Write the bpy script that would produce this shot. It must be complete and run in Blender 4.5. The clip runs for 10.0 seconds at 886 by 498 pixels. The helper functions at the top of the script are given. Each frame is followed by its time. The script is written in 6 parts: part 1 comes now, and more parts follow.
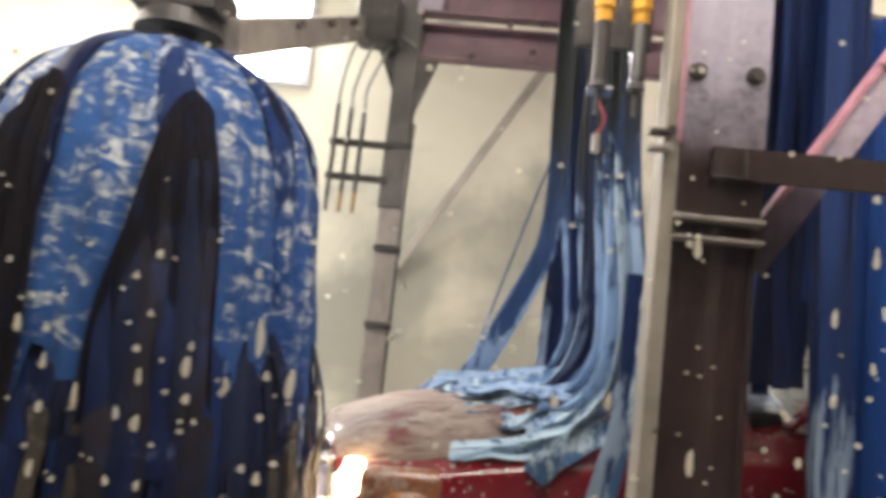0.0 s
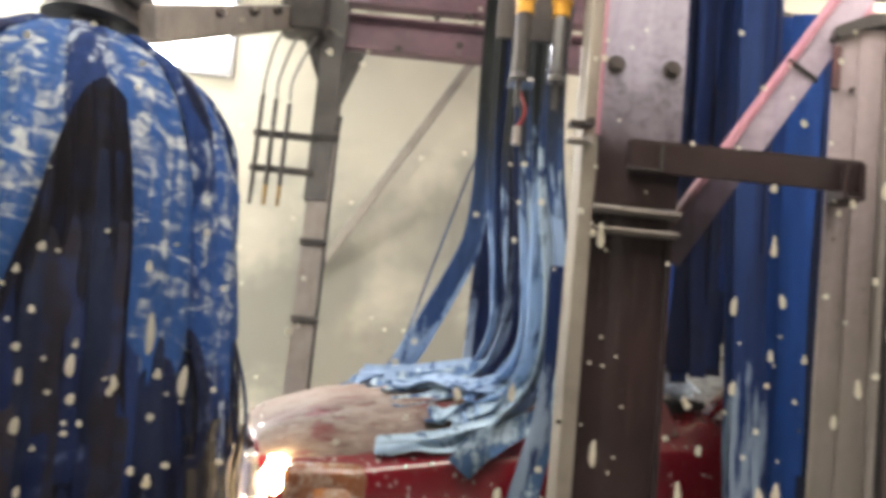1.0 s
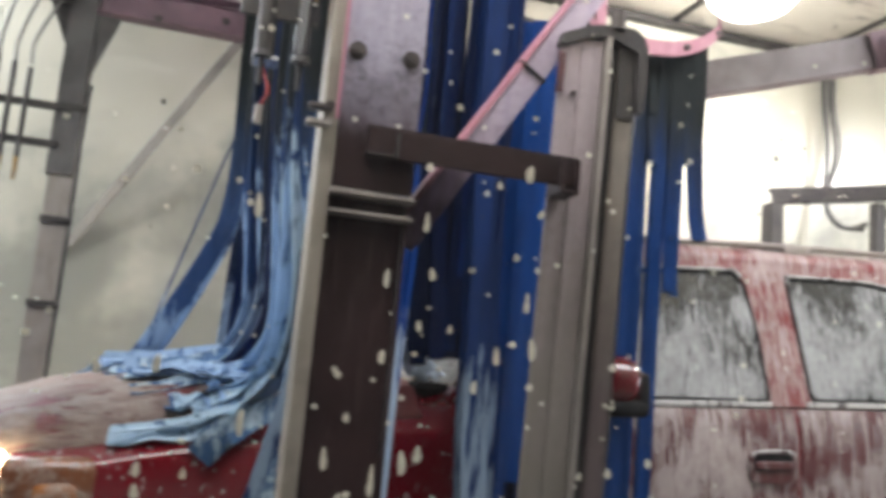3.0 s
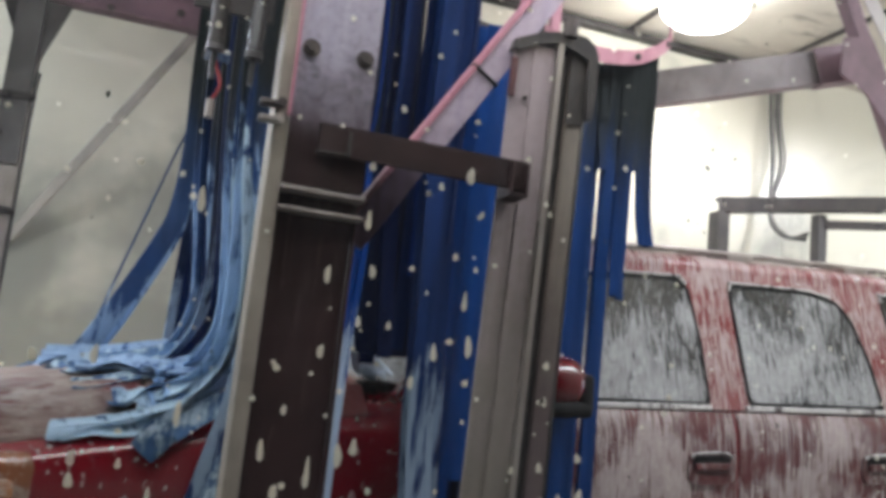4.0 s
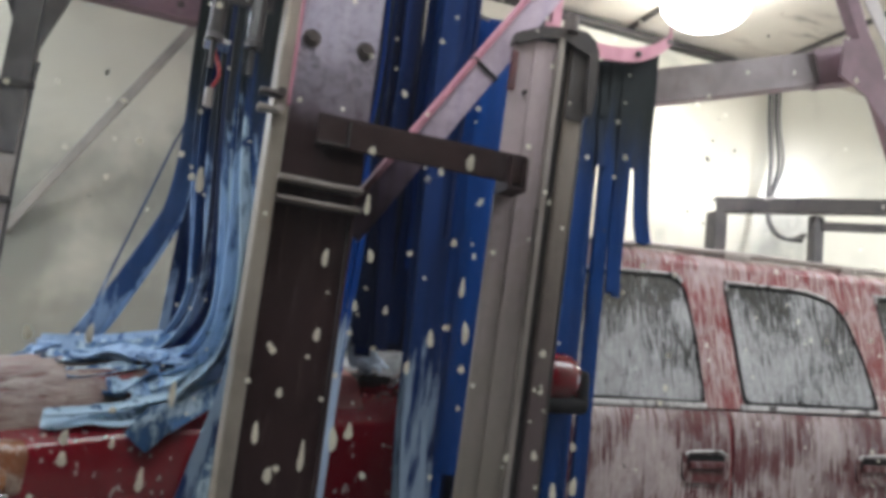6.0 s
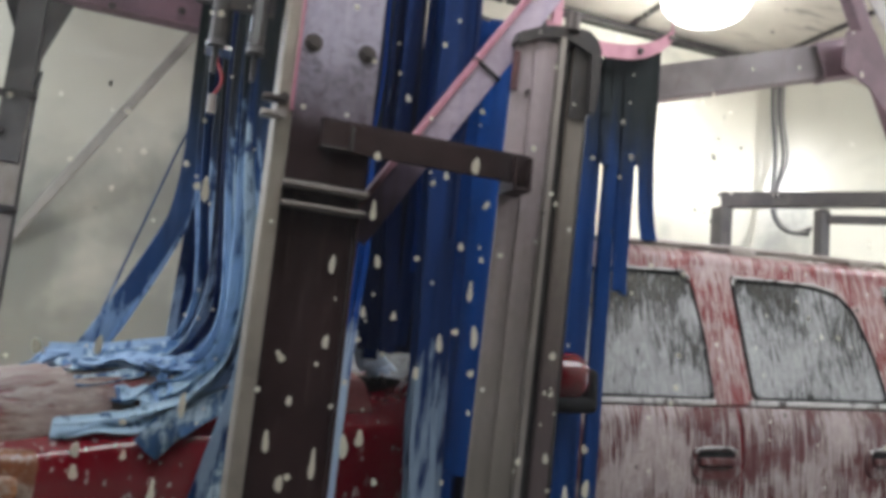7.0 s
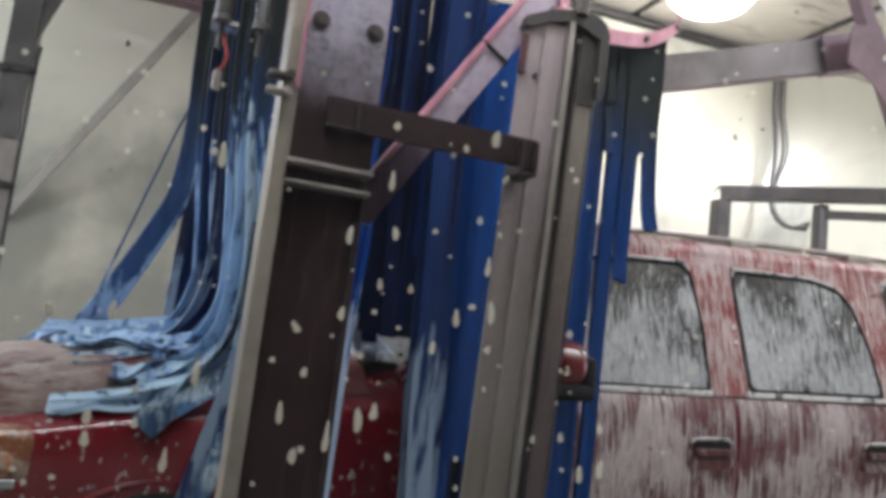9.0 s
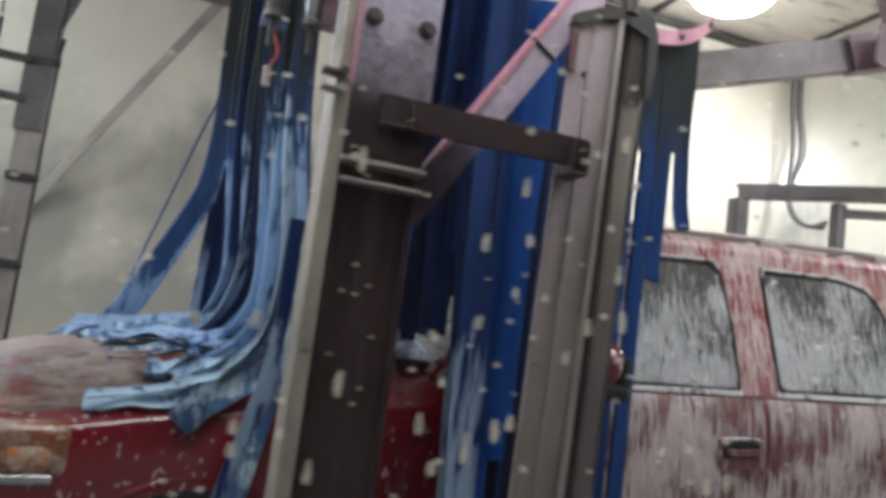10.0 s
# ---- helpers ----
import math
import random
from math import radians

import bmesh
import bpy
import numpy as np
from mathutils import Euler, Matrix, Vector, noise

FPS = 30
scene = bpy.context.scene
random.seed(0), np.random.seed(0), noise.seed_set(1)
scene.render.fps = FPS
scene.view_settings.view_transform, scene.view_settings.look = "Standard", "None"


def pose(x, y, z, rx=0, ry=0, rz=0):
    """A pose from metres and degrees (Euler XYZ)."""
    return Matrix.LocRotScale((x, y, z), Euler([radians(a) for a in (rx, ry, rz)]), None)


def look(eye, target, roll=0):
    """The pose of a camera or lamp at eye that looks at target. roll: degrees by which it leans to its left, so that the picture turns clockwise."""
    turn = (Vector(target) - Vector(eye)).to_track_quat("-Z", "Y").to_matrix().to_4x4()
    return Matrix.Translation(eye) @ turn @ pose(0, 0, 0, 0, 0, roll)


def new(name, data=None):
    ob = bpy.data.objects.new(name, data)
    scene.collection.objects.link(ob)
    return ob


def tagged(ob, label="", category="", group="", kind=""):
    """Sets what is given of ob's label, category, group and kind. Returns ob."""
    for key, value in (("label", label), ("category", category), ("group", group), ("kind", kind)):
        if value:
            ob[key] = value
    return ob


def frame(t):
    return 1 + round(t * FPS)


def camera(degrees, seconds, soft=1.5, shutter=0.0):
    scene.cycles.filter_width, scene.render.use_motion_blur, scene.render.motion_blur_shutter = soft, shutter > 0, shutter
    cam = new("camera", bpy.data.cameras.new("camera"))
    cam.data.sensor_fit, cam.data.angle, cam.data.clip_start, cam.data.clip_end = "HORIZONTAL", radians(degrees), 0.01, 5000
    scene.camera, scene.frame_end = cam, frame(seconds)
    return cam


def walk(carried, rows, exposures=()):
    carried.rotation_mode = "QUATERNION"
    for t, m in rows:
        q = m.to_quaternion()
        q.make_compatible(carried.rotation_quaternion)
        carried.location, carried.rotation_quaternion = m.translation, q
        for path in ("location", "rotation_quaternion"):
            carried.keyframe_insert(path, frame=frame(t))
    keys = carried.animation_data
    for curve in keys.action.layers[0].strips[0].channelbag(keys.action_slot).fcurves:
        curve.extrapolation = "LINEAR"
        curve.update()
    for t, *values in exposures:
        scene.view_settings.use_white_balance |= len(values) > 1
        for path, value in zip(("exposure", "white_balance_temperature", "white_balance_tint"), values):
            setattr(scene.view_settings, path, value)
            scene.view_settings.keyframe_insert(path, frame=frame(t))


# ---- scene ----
cam = camera(57.0, 10.0, soft=4.4, shutter=1.0)
PATH = [
    (0, (0.18, 0.01, 1.18), (0.02, 1.987, 1.436), 6.5),
    (0.5, (0.196, 0.023, 1.181), (0.127, 2.004, 1.444), 6.1),
    (1, (0.205, 0.029, 1.182), (0.211, 2.012, 1.44), 5.6),
    (1.5, (0.217, 0.04, 1.182), (0.319, 2.021, 1.435), 5.4),
    (2, (0.249, 0.039, 1.183), (0.477, 2.007, 1.452), 5.2),
    (2.5, (0.283, 0.022, 1.181), (0.664, 1.965, 1.462), 4.6),
    (3, (0.309, 0.015, 1.176), (0.837, 1.924, 1.457), 5.1),
    (4.5, (0.317, -0.012, 1.17), (0.96, 1.859, 1.463), 6.2),
    (5, (0.318, -0.007, 1.164), (0.967, 1.863, 1.448), 6.7),
    (5.5, (0.318, -0.004, 1.161), (0.965, 1.867, 1.448), 7.1),
    (7, (0.316, 0.0, 1.166), (0.945, 1.876, 1.453), 5.7),
    (7.5, (0.318, 0.002, 1.165), (0.961, 1.874, 1.45), 5.8),
    (8, (0.318, 0.005, 1.162), (0.962, 1.877, 1.443), 6.0),
    (8.5, (0.315, 0.01, 1.156), (0.957, 1.885, 1.43), 6.5),
    (9, (0.302, 0.02, 1.152), (0.947, 1.895, 1.413), 6.9),
    (9.5, (0.272, 0.04, 1.153), (0.918, 1.916, 1.407), 7.2),
    (10, (0.198, 0.072, 1.151), (0.843, 1.949, 1.398), 7.4),
]
EXPOSURES = [(0, 1.19, 7050, 18), (1.5, 1.33, 6900, 17), (2.4, 1.10, 6550, 16.5), (3.2, 0.75, 6150, 15), (4.5, 0.49, 6000, 15), (9.3, 0.49, 6000, 15), (10, 0.47, 6000, 15)]
walk(cam, [(t, look(eye, to, roll)) for t, eye, to, roll in PATH], EXPOSURES)

# ---- world, lamps, exposure ----
world = bpy.data.worlds.new("overcast")
scene.world = world
world.use_nodes = True
wbg = world.node_tree.nodes["Background"]
sky = world.node_tree.nodes.new("ShaderNodeTexSky")
sky.sky_type = "NISHITA"
sky.sun_disc = False
sky.sun_elevation, sky.sun_rotation = radians(35), radians(140)
world.node_tree.links.new(sky.outputs["Color"], wbg.inputs["Color"])
wbg.inputs["Strength"].default_value = 0.10


def lamp(name, kind, energy, place, aim=None, size=0.5, size_y=None, color=(1, 1, 1)):
    data = bpy.data.lights.new(name, kind)
    data.energy, data.color = energy, color
    if kind == "AREA":
        data.size = size
        if size_y:
            data.shape, data.size_y = "RECTANGLE", size_y
    else:
        data.shadow_soft_size = size
    ob = new(name, data)
    ob.matrix_world = look(place, aim) if aim else pose(*place)
    return ob


# across, along and watts of the round lamps under the ceiling, and of the long ones over the viewing window
CEIL = 3.93
# only the first lamp is in view; the other two are added fill
LAMPS = [(3.42, 4.32, 50), (-3.9, 3.3, 72), (6.6, 3.4, 92)]
# long lamps out of view, added for near-side light and a long highlight
STRIPS = [(0.1, 1.25, 31), (3.2, 1.25, 38)]
for lx, ly, watts in LAMPS:
    disk = lamp("bay_lamp_light", "AREA", watts, (lx, ly, CEIL - 0.365), (lx, ly + 0.001, 0.0), 0.46, color=(1.0, 0.97, 0.93))
    disk.data.shape = "DISK"
for lx, ly, watts in STRIPS:
    lamp("strip_lamp_light", "AREA", watts, (lx, ly, CEIL - 0.21), (lx, ly + 0.001, 0.0), 2.4, 0.26, (1.0, 0.97, 0.95))
lamp("window_daylight", "AREA", 95, (-1.95, 5.22, 3.25), (-1.6, 2.5, 1.2), 1.3, 0.7, (0.90, 0.95, 1.0))
# fill at both bay ends, added out of view as if from open doors
lamp("entry_fill", "AREA", 105, (-7.2, 3.0, 1.5), (0.0, 3.0, 1.4), 3.2, 2.8, (0.86, 0.93, 1.0))
lamp("exit_fill", "AREA", 75, (11.2, 3.0, 1.8), (3.0, 3.2, 1.4), 3.2, 2.4, (0.90, 0.95, 1.0))


# ---- materials ----
def nodes_of(name):
    m = bpy.data.materials.new(name)
    m.use_nodes = True
    nt = m.node_tree
    return m, nt, nt.nodes, nt.links, nt.nodes["Principled BSDF"]


def coords(nt, scale=(1, 1, 1), kind="Object", turn=(0, 0, 0)):
    tc = nt.nodes.new("ShaderNodeTexCoord")
    mp = nt.nodes.new("ShaderNodeMapping")
    mp.inputs["Scale"].default_value = scale
    mp.inputs["Rotation"].default_value = turn
    nt.links.new(tc.outputs[kind], mp.inputs["Vector"])
    return mp.outputs["Vector"]


def noise_node(nt, vec, scale, detail=4.0, rough=0.55, warp=0.0):
    n = nt.nodes.new("ShaderNodeTexNoise")
    n.inputs["Scale"].default_value, n.inputs["Detail"].default_value = scale, detail
    n.inputs["Roughness"].default_value, n.inputs["Distortion"].default_value = rough, warp
    if vec:
        nt.links.new(vec, n.inputs["Vector"])
    return n.outputs["Fac"]


def ramp(nt, fac, lo, hi, a=0.0, b=1.0):
    r = nt.nodes.new("ShaderNodeMapRange")
    r.interpolation_type = "SMOOTHSTEP"
    for key, v in zip(("From Min", "From Max", "To Min", "To Max"), (lo, hi, a, b)):
        r.inputs[key].default_value = v
    nt.links.new(fac, r.inputs["Value"])
    return r.outputs["Result"]


def math_node(nt, op, a, b):
    n = nt.nodes.new("ShaderNodeMath")
    n.operation = op
    for i, v in enumerate((a, b)):
        if isinstance(v, (int, float)):
            n.inputs[i].default_value = v
        else:
            nt.links.new(v, n.inputs[i])
    return n.outputs[0]


def mix(nt, fac, a, b):
    n = nt.nodes.new("ShaderNodeMix")
    n.data_type = "RGBA"
    for sock, v in ((n.inputs[0], fac), (n.inputs[6], a), (n.inputs[7], b)):
        if isinstance(v, (int, float)):
            sock.default_value = v
        elif isinstance(v, tuple):
            sock.default_value = (*v, 1)
        else:
            nt.links.new(v, sock)
    return n.outputs[2]


def bump(nt, height, strength, distance, shader):
    b = nt.nodes.new("ShaderNodeBump")
    b.inputs["Strength"].default_value, b.inputs["Distance"].default_value = strength, distance
    nt.links.new(height, b.inputs["Height"])
    nt.links.new(b.outputs["Normal"], shader.inputs["Normal"])


def surface(name, base, other, metal=0.0, rough=0.5, rough2=None, scale=6.0, streak=(1, 1, 1), dirt=None,
            dirt_at=(0.55, 0.7), bump_by=0.2, fine=60.0, coat=0.0, kind="Object"):
    """A worn surface: two shades in large patches, streaked dirt over them, fine relief."""
    m, nt, n, l, bs = nodes_of(name)
    v = coords(nt, (1, 1, 1), kind)
    big = noise_node(nt, v, scale, 5, 0.6, 0.3)
    col = mix(nt, ramp(nt, big, 0.35, 0.68), base, other)
    if dirt:
        vs = coords(nt, streak, kind)
        d = noise_node(nt, vs, scale * 1.7, 6, 0.65, 0.2)
        col = mix(nt, ramp(nt, d, *dirt_at), col, dirt)
    small = noise_node(nt, v, fine, 3, 0.6)
    col = mix(nt, math_node(nt, "MULTIPLY", small, 0.22), col, (base[0] * 0.4, base[1] * 0.4, base[2] * 0.4))
    l.new(col, bs.inputs["Base Color"])
    bs.inputs["Metallic"].default_value = metal
    l.new(ramp(nt, big, 0.3, 0.7, rough, rough2 if rough2 is not None else rough + 0.15), bs.inputs["Roughness"])
    bs.inputs["Coat Weight"].default_value = coat
    bump(nt, small, bump_by, 0.004, bs)
    return m


def foamed(name, base, base2, foam, amount, stretch, scale, rough=0.25, metal=0.0, coat=0.5, blotch=0.0, coarse=2.0,
           kind="Object", fade=None, width=0.13, top=None, lump=0.0, grain=(6, 0.66, 0.15), dabs=None):
    """Paint, cloth or glass with soap foam lying on it in runs; stretch thins the runs, amount is how much is covered."""
    m, nt, n, l, bs = nodes_of(name)
    v = coords(nt, (1, 1, 1), kind)
    vs = coords(nt, stretch, kind)
    runs = noise_node(nt, vs, scale, *grain)
    patch = noise_node(nt, v, coarse, 3, 0.5, 0.4)
    f = math_node(nt, "ADD", runs, math_node(nt, "MULTIPLY", math_node(nt, "SUBTRACT", patch, 0.5), blotch))
    if fade:
        sep = nt.nodes.new("ShaderNodeSeparateXYZ")
        l.new(v, sep.inputs[0])
        f = math_node(nt, "ADD", f, ramp(nt, sep.outputs["X"], fade[0], fade[1], 0.13, -0.26))
    if top:
        sep = nt.nodes.new("ShaderNodeSeparateXYZ")
        l.new(v, sep.inputs[0])
        f = math_node(nt, "ADD", f, ramp(nt, sep.outputs["Z"], top[0], top[1], 0.03, -0.16))
    mask = ramp(nt, f, 0.62 - amount * 0.35 - width * 0.3, 0.62 - amount * 0.32 + width * 0.7)
    if dabs:
        spots = noise_node(nt, coords(nt, (1, 1, 0.55), kind), 48, 1.5, 0.5, 0.3)
        sep = nt.nodes.new("ShaderNodeSeparateXYZ")
        l.new(v, sep.inputs[0])
        spots = math_node(nt, "ADD", spots, ramp(nt, sep.outputs["X"], dabs[0], dabs[1], 0.035, -0.045))
        mask = math_node(nt, "MAXIMUM", mask, ramp(nt, spots, 0.655, 0.715, 0.0, 0.65))
    tone = mix(nt, ramp(nt, patch, 0.35, 0.65), base, base2)
    fine = noise_node(nt, v, 90, 3, 0.6)
    foam_tone = mix(nt, ramp(nt, fine, 0.3, 0.7), foam, tuple(c * 0.72 for c in foam))
    if lump:
        clots = noise_node(nt, coords(nt, tuple(max(c, 1.0) ** 0.6 for c in stretch), kind), 7.0, 6, 0.7, 0.6)
        foam_tone = mix(nt, ramp(nt, clots, 0.34, 0.66, 0.0, lump), foam_tone, tuple((a * 0.4 + b * 0.35) for a, b in zip(foam, base)))
        fine = math_node(nt, "ADD", fine, math_node(nt, "MULTIPLY", clots, 3.0))
    l.new(mix(nt, mask, tone, foam_tone), bs.inputs["Base Color"])
    l.new(ramp(nt, mask, 0.0, 1.0, rough, 0.62), bs.inputs["Roughness"])
    bs.inputs["Metallic"].default_value = metal
    l.new(ramp(nt, mask, 0.0, 1.0, coat, 0.05), bs.inputs["Coat Weight"])
    bs.inputs["Coat Roughness"].default_value = 0.08
    bump(nt, math_node(nt, "ADD", mask, math_node(nt, "MULTIPLY", fine, 0.4)), 0.35, 0.003, bs)
    return m


def cloth_mat(name, base, base2, foam, amount, blotch=0.3, grain=5.0, soap=None, ends=(0.20, -0.32), flat=1.0, width=0.18, dark_top=None):
    """Wet felt strips: each strip its own shade, streaked along its length, soap in patches; soap: the heights
    below the rail between which the lather thickens."""
    m, nt, n, l, bs = nodes_of(name)
    info = nt.nodes.new("ShaderNodeObjectInfo")
    v = coords(nt, (1, 1, 1))
    vs = coords(nt, (14, 14, 1.2))
    patch = noise_node(nt, coords(nt, (1, 1, flat)), grain, 5, 0.62, 0.8)
    runs = noise_node(nt, vs, 2.5, 5, 0.6, 0.2)
    f = math_node(nt, "ADD", runs, math_node(nt, "MULTIPLY", math_node(nt, "SUBTRACT", patch, 0.5), blotch * 2))
    tone = mix(nt, info.outputs["Random"], base, base2)
    tone = mix(nt, ramp(nt, runs, 0.3, 0.75, 0.0, 0.5), tone, tuple(c * 0.3 for c in base))
    sep = nt.nodes.new("ShaderNodeSeparateXYZ")
    l.new(v, sep.inputs[0])
    if soap:
        f = math_node(nt, "ADD", f, ramp(nt, sep.outputs["Z"], soap[0], soap[1], *ends))
    # tone runs to near black towards the top, its edge ragged
    if dark_top:
        edge = math_node(nt, "ADD", sep.outputs["Z"], math_node(nt, "MULTIPLY", math_node(nt, "SUBTRACT", runs, 0.5), 0.5))
        tone = mix(nt, ramp(nt, edge, dark_top[0], dark_top[1], 0.0, 0.95), tone, (0.018, 0.021, 0.017))
    mask = ramp(nt, f, 0.70 - amount * 0.45, 0.70 - amount * 0.43 + width)
    fine = noise_node(nt, v, 160, 3, 0.7)
    l.new(mix(nt, mask, tone, foam), bs.inputs["Base Color"])
    bs.inputs["Roughness"].default_value = 0.66
    bs.inputs["Specular IOR Level"].default_value = 0.10
    bump(nt, math_node(nt, "ADD", math_node(nt, "MULTIPLY", runs, 2.0), fine), 0.5, 0.004, bs)
    return m


def glow(name, color, strength):
    m, nt, n, l, bs = nodes_of(name)
    bs.inputs["Base Color"].default_value = (*color, 1)
    bs.inputs["Emission Color"].default_value = (*color, 1)
    bs.inputs["Emission Strength"].default_value = strength
    return m


def plain_glass(name, tint, rough=0.0):
    m, nt, n, l, bs = nodes_of(name)
    bs.inputs["Base Color"].default_value = (*tint, 1)
    bs.inputs["Transmission Weight"].default_value = 1.0
    bs.inputs["Roughness"].default_value = rough
    bs.inputs["IOR"].default_value = 1.45
    return m


def thin_glass(name):
    """A flat pane seen straight through, with a little gloss."""
    m, nt, n, l, bs = nodes_of(name)
    clear = n.new("ShaderNodeBsdfTransparent")
    clear.inputs["Color"].default_value = (0.97, 0.985, 0.98, 1)
    gloss = n.new("ShaderNodeBsdfGlossy")
    gloss.inputs["Roughness"].default_value = 0.02
    facing = n.new("ShaderNodeLayerWeight")
    both = n.new("ShaderNodeMixShader")
    l.new(ramp(nt, facing.outputs["Facing"], 0.0, 1.0, 0.008, 0.07), both.inputs[0])
    l.new(gloss.outputs[0], both.inputs[2])
    # a thin film of dried soap, thicker in smears, that stands in for haze
    film = n.new("ShaderNodeBsdfTranslucent")
    film.inputs["Color"].default_value = (0.85, 0.84, 0.80, 1)
    smear = noise_node(nt, coords(nt, (1.5, 1.5, 0.8)), 5.0, 6, 0.6, 0.6)
    runs = noise_node(nt, coords(nt, (55, 1.0, 1.6)), 1.0, 3, 0.6, 0.1)
    film_by = math_node(nt, "ADD", ramp(nt, smear, 0.35, 0.75, 0.0010, 0.0045), ramp(nt, runs, 0.52, 0.78, 0.0, 0.008))
    hazed = n.new("ShaderNodeMixShader")
    l.new(film_by, hazed.inputs[0])
    l.new(clear.outputs[0], hazed.inputs[1])
    l.new(film.outputs[0], hazed.inputs[2])
    l.new(hazed.outputs[0], both.inputs[1])
    l.new(both.outputs[0], n["Material Output"].inputs["Surface"])
    return m


def wall_mat(name):
    """Cream panels, dulled where spray has dried and, low down, by painted-in shade, with clean runs and broad grey
    blooms.
    """
    m, nt, n, l, bs = nodes_of(name)
    v = coords(nt)
    big = noise_node(nt, v, 0.9, 5, 0.6, 0.4)
    runs = noise_node(nt, coords(nt, (6, 6, 0.5)), 1.6, 6, 0.65, 0.2)
    small = noise_node(nt, v, 22, 4, 0.65)
    sep = n.new("ShaderNodeSeparateXYZ")
    l.new(v, sep.inputs[0])
    # the height term greys the lower wall: falling light put into colour
    spray_and_shade = math_node(nt, "ADD", big, math_node(nt, "ADD", math_node(nt, "MULTIPLY", runs, 0.08), ramp(nt, sep.outputs["Z"], 1.0, 2.9, 0.11, -0.14)))
    col = mix(nt, ramp(nt, spray_and_shade, 0.37, 0.65), (0.62, 0.60, 0.505), (0.275, 0.275, 0.24))
    col = mix(nt, ramp(nt, runs, 0.55, 0.85, 0.0, 0.35), col, (0.50, 0.475, 0.39))
    col = mix(nt, ramp(nt, small, 0.62, 0.78, 0.0, 0.25), col, (0.22, 0.21, 0.18))
    l.new(col, bs.inputs["Base Color"])
    l.new(ramp(nt, spray_and_shade, 0.4, 0.8, 0.26, 0.55), bs.inputs["Roughness"])
    bump(nt, small, 0.06, 0.004, bs)
    return m


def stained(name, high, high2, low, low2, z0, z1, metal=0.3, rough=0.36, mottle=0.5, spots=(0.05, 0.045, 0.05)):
    """Steel of one tone above and a darker one below, the boundary ragged and mottled."""
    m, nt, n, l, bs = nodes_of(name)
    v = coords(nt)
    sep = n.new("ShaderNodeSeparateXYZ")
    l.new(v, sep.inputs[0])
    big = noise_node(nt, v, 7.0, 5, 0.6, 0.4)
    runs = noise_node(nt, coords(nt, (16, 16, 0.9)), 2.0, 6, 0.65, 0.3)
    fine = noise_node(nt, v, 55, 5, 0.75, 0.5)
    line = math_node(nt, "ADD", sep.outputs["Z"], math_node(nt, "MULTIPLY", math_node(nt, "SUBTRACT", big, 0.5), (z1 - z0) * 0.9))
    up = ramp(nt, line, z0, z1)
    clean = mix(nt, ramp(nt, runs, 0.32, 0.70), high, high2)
    low_tone = mix(nt, ramp(nt, runs, 0.32, 0.70), low, low2)
    col = mix(nt, up, low_tone, clean)
    # pits and dried specks, most of them where the tone changes
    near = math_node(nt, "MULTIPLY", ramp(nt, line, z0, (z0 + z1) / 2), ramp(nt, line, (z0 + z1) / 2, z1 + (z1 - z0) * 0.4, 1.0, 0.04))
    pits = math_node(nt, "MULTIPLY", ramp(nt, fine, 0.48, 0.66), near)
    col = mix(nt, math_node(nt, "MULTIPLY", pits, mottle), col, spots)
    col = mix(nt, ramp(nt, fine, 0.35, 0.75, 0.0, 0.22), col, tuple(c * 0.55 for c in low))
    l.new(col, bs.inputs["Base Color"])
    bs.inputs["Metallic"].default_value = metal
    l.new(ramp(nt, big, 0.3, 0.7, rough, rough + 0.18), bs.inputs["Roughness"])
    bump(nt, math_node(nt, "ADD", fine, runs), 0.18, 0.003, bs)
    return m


M_WALL = wall_mat("cream_wall_panel")
M_CEIL = surface("grey_ceiling_panel", (0.74, 0.70, 0.60), (0.58, 0.545, 0.47), rough=0.5, scale=1.6, streak=(1, 4, 1),
                 dirt=(0.24, 0.22, 0.19), bump_by=0.1)
M_FLOOR = surface("wet_concrete", (0.20, 0.19, 0.18), (0.12, 0.12, 0.12), rough=0.15, rough2=0.5, scale=2.0,
                  dirt=(0.34, 0.34, 0.36), dirt_at=(0.6, 0.75), bump_by=0.3)
M_LOBBY = surface("lobby_paint", (0.30, 0.28, 0.25), (0.26, 0.24, 0.22), rough=0.6, scale=1.5)
M_STEEL_LILAC = surface("lilac_galvanised_steel", (0.40, 0.35, 0.42), (0.30, 0.27, 0.34), metal=0.35, rough=0.34, scale=7,
                        streak=(9, 9, 1.2), dirt=(0.17, 0.13, 0.15), dirt_at=(0.46, 0.84), bump_by=0.18)
M_STEEL_BROWN = surface("brown_rusted_channel", (0.047, 0.0275, 0.027), (0.030, 0.018, 0.0185), metal=0.15, rough=0.45, scale=5,
                        streak=(14, 14, 0.8), dirt=(0.095, 0.062, 0.056), dirt_at=(0.5, 0.75), bump_by=0.2)
M_STEEL_BROWN.node_tree.nodes["Principled BSDF"].inputs["Specular IOR Level"].default_value = 0.2
M_STEEL_TAN = surface("tan_dirty_steel", (0.24, 0.21, 0.175), (0.16, 0.14, 0.115), metal=0.1, rough=0.42, scale=6,
                      streak=(12, 12, 0.9), dirt=(0.17, 0.13, 0.11), dirt_at=(0.54, 0.75), bump_by=0.15)
# brighter copy of the tan steel, for the post's side flange
M_STEEL_CREAM = surface("cream_tan_steel", (0.34, 0.30, 0.25), (0.23, 0.20, 0.165), metal=0.05, rough=0.42, scale=6,
                        streak=(12, 12, 0.9), dirt=(0.20, 0.15, 0.12), dirt_at=(0.54, 0.78), bump_by=0.15)
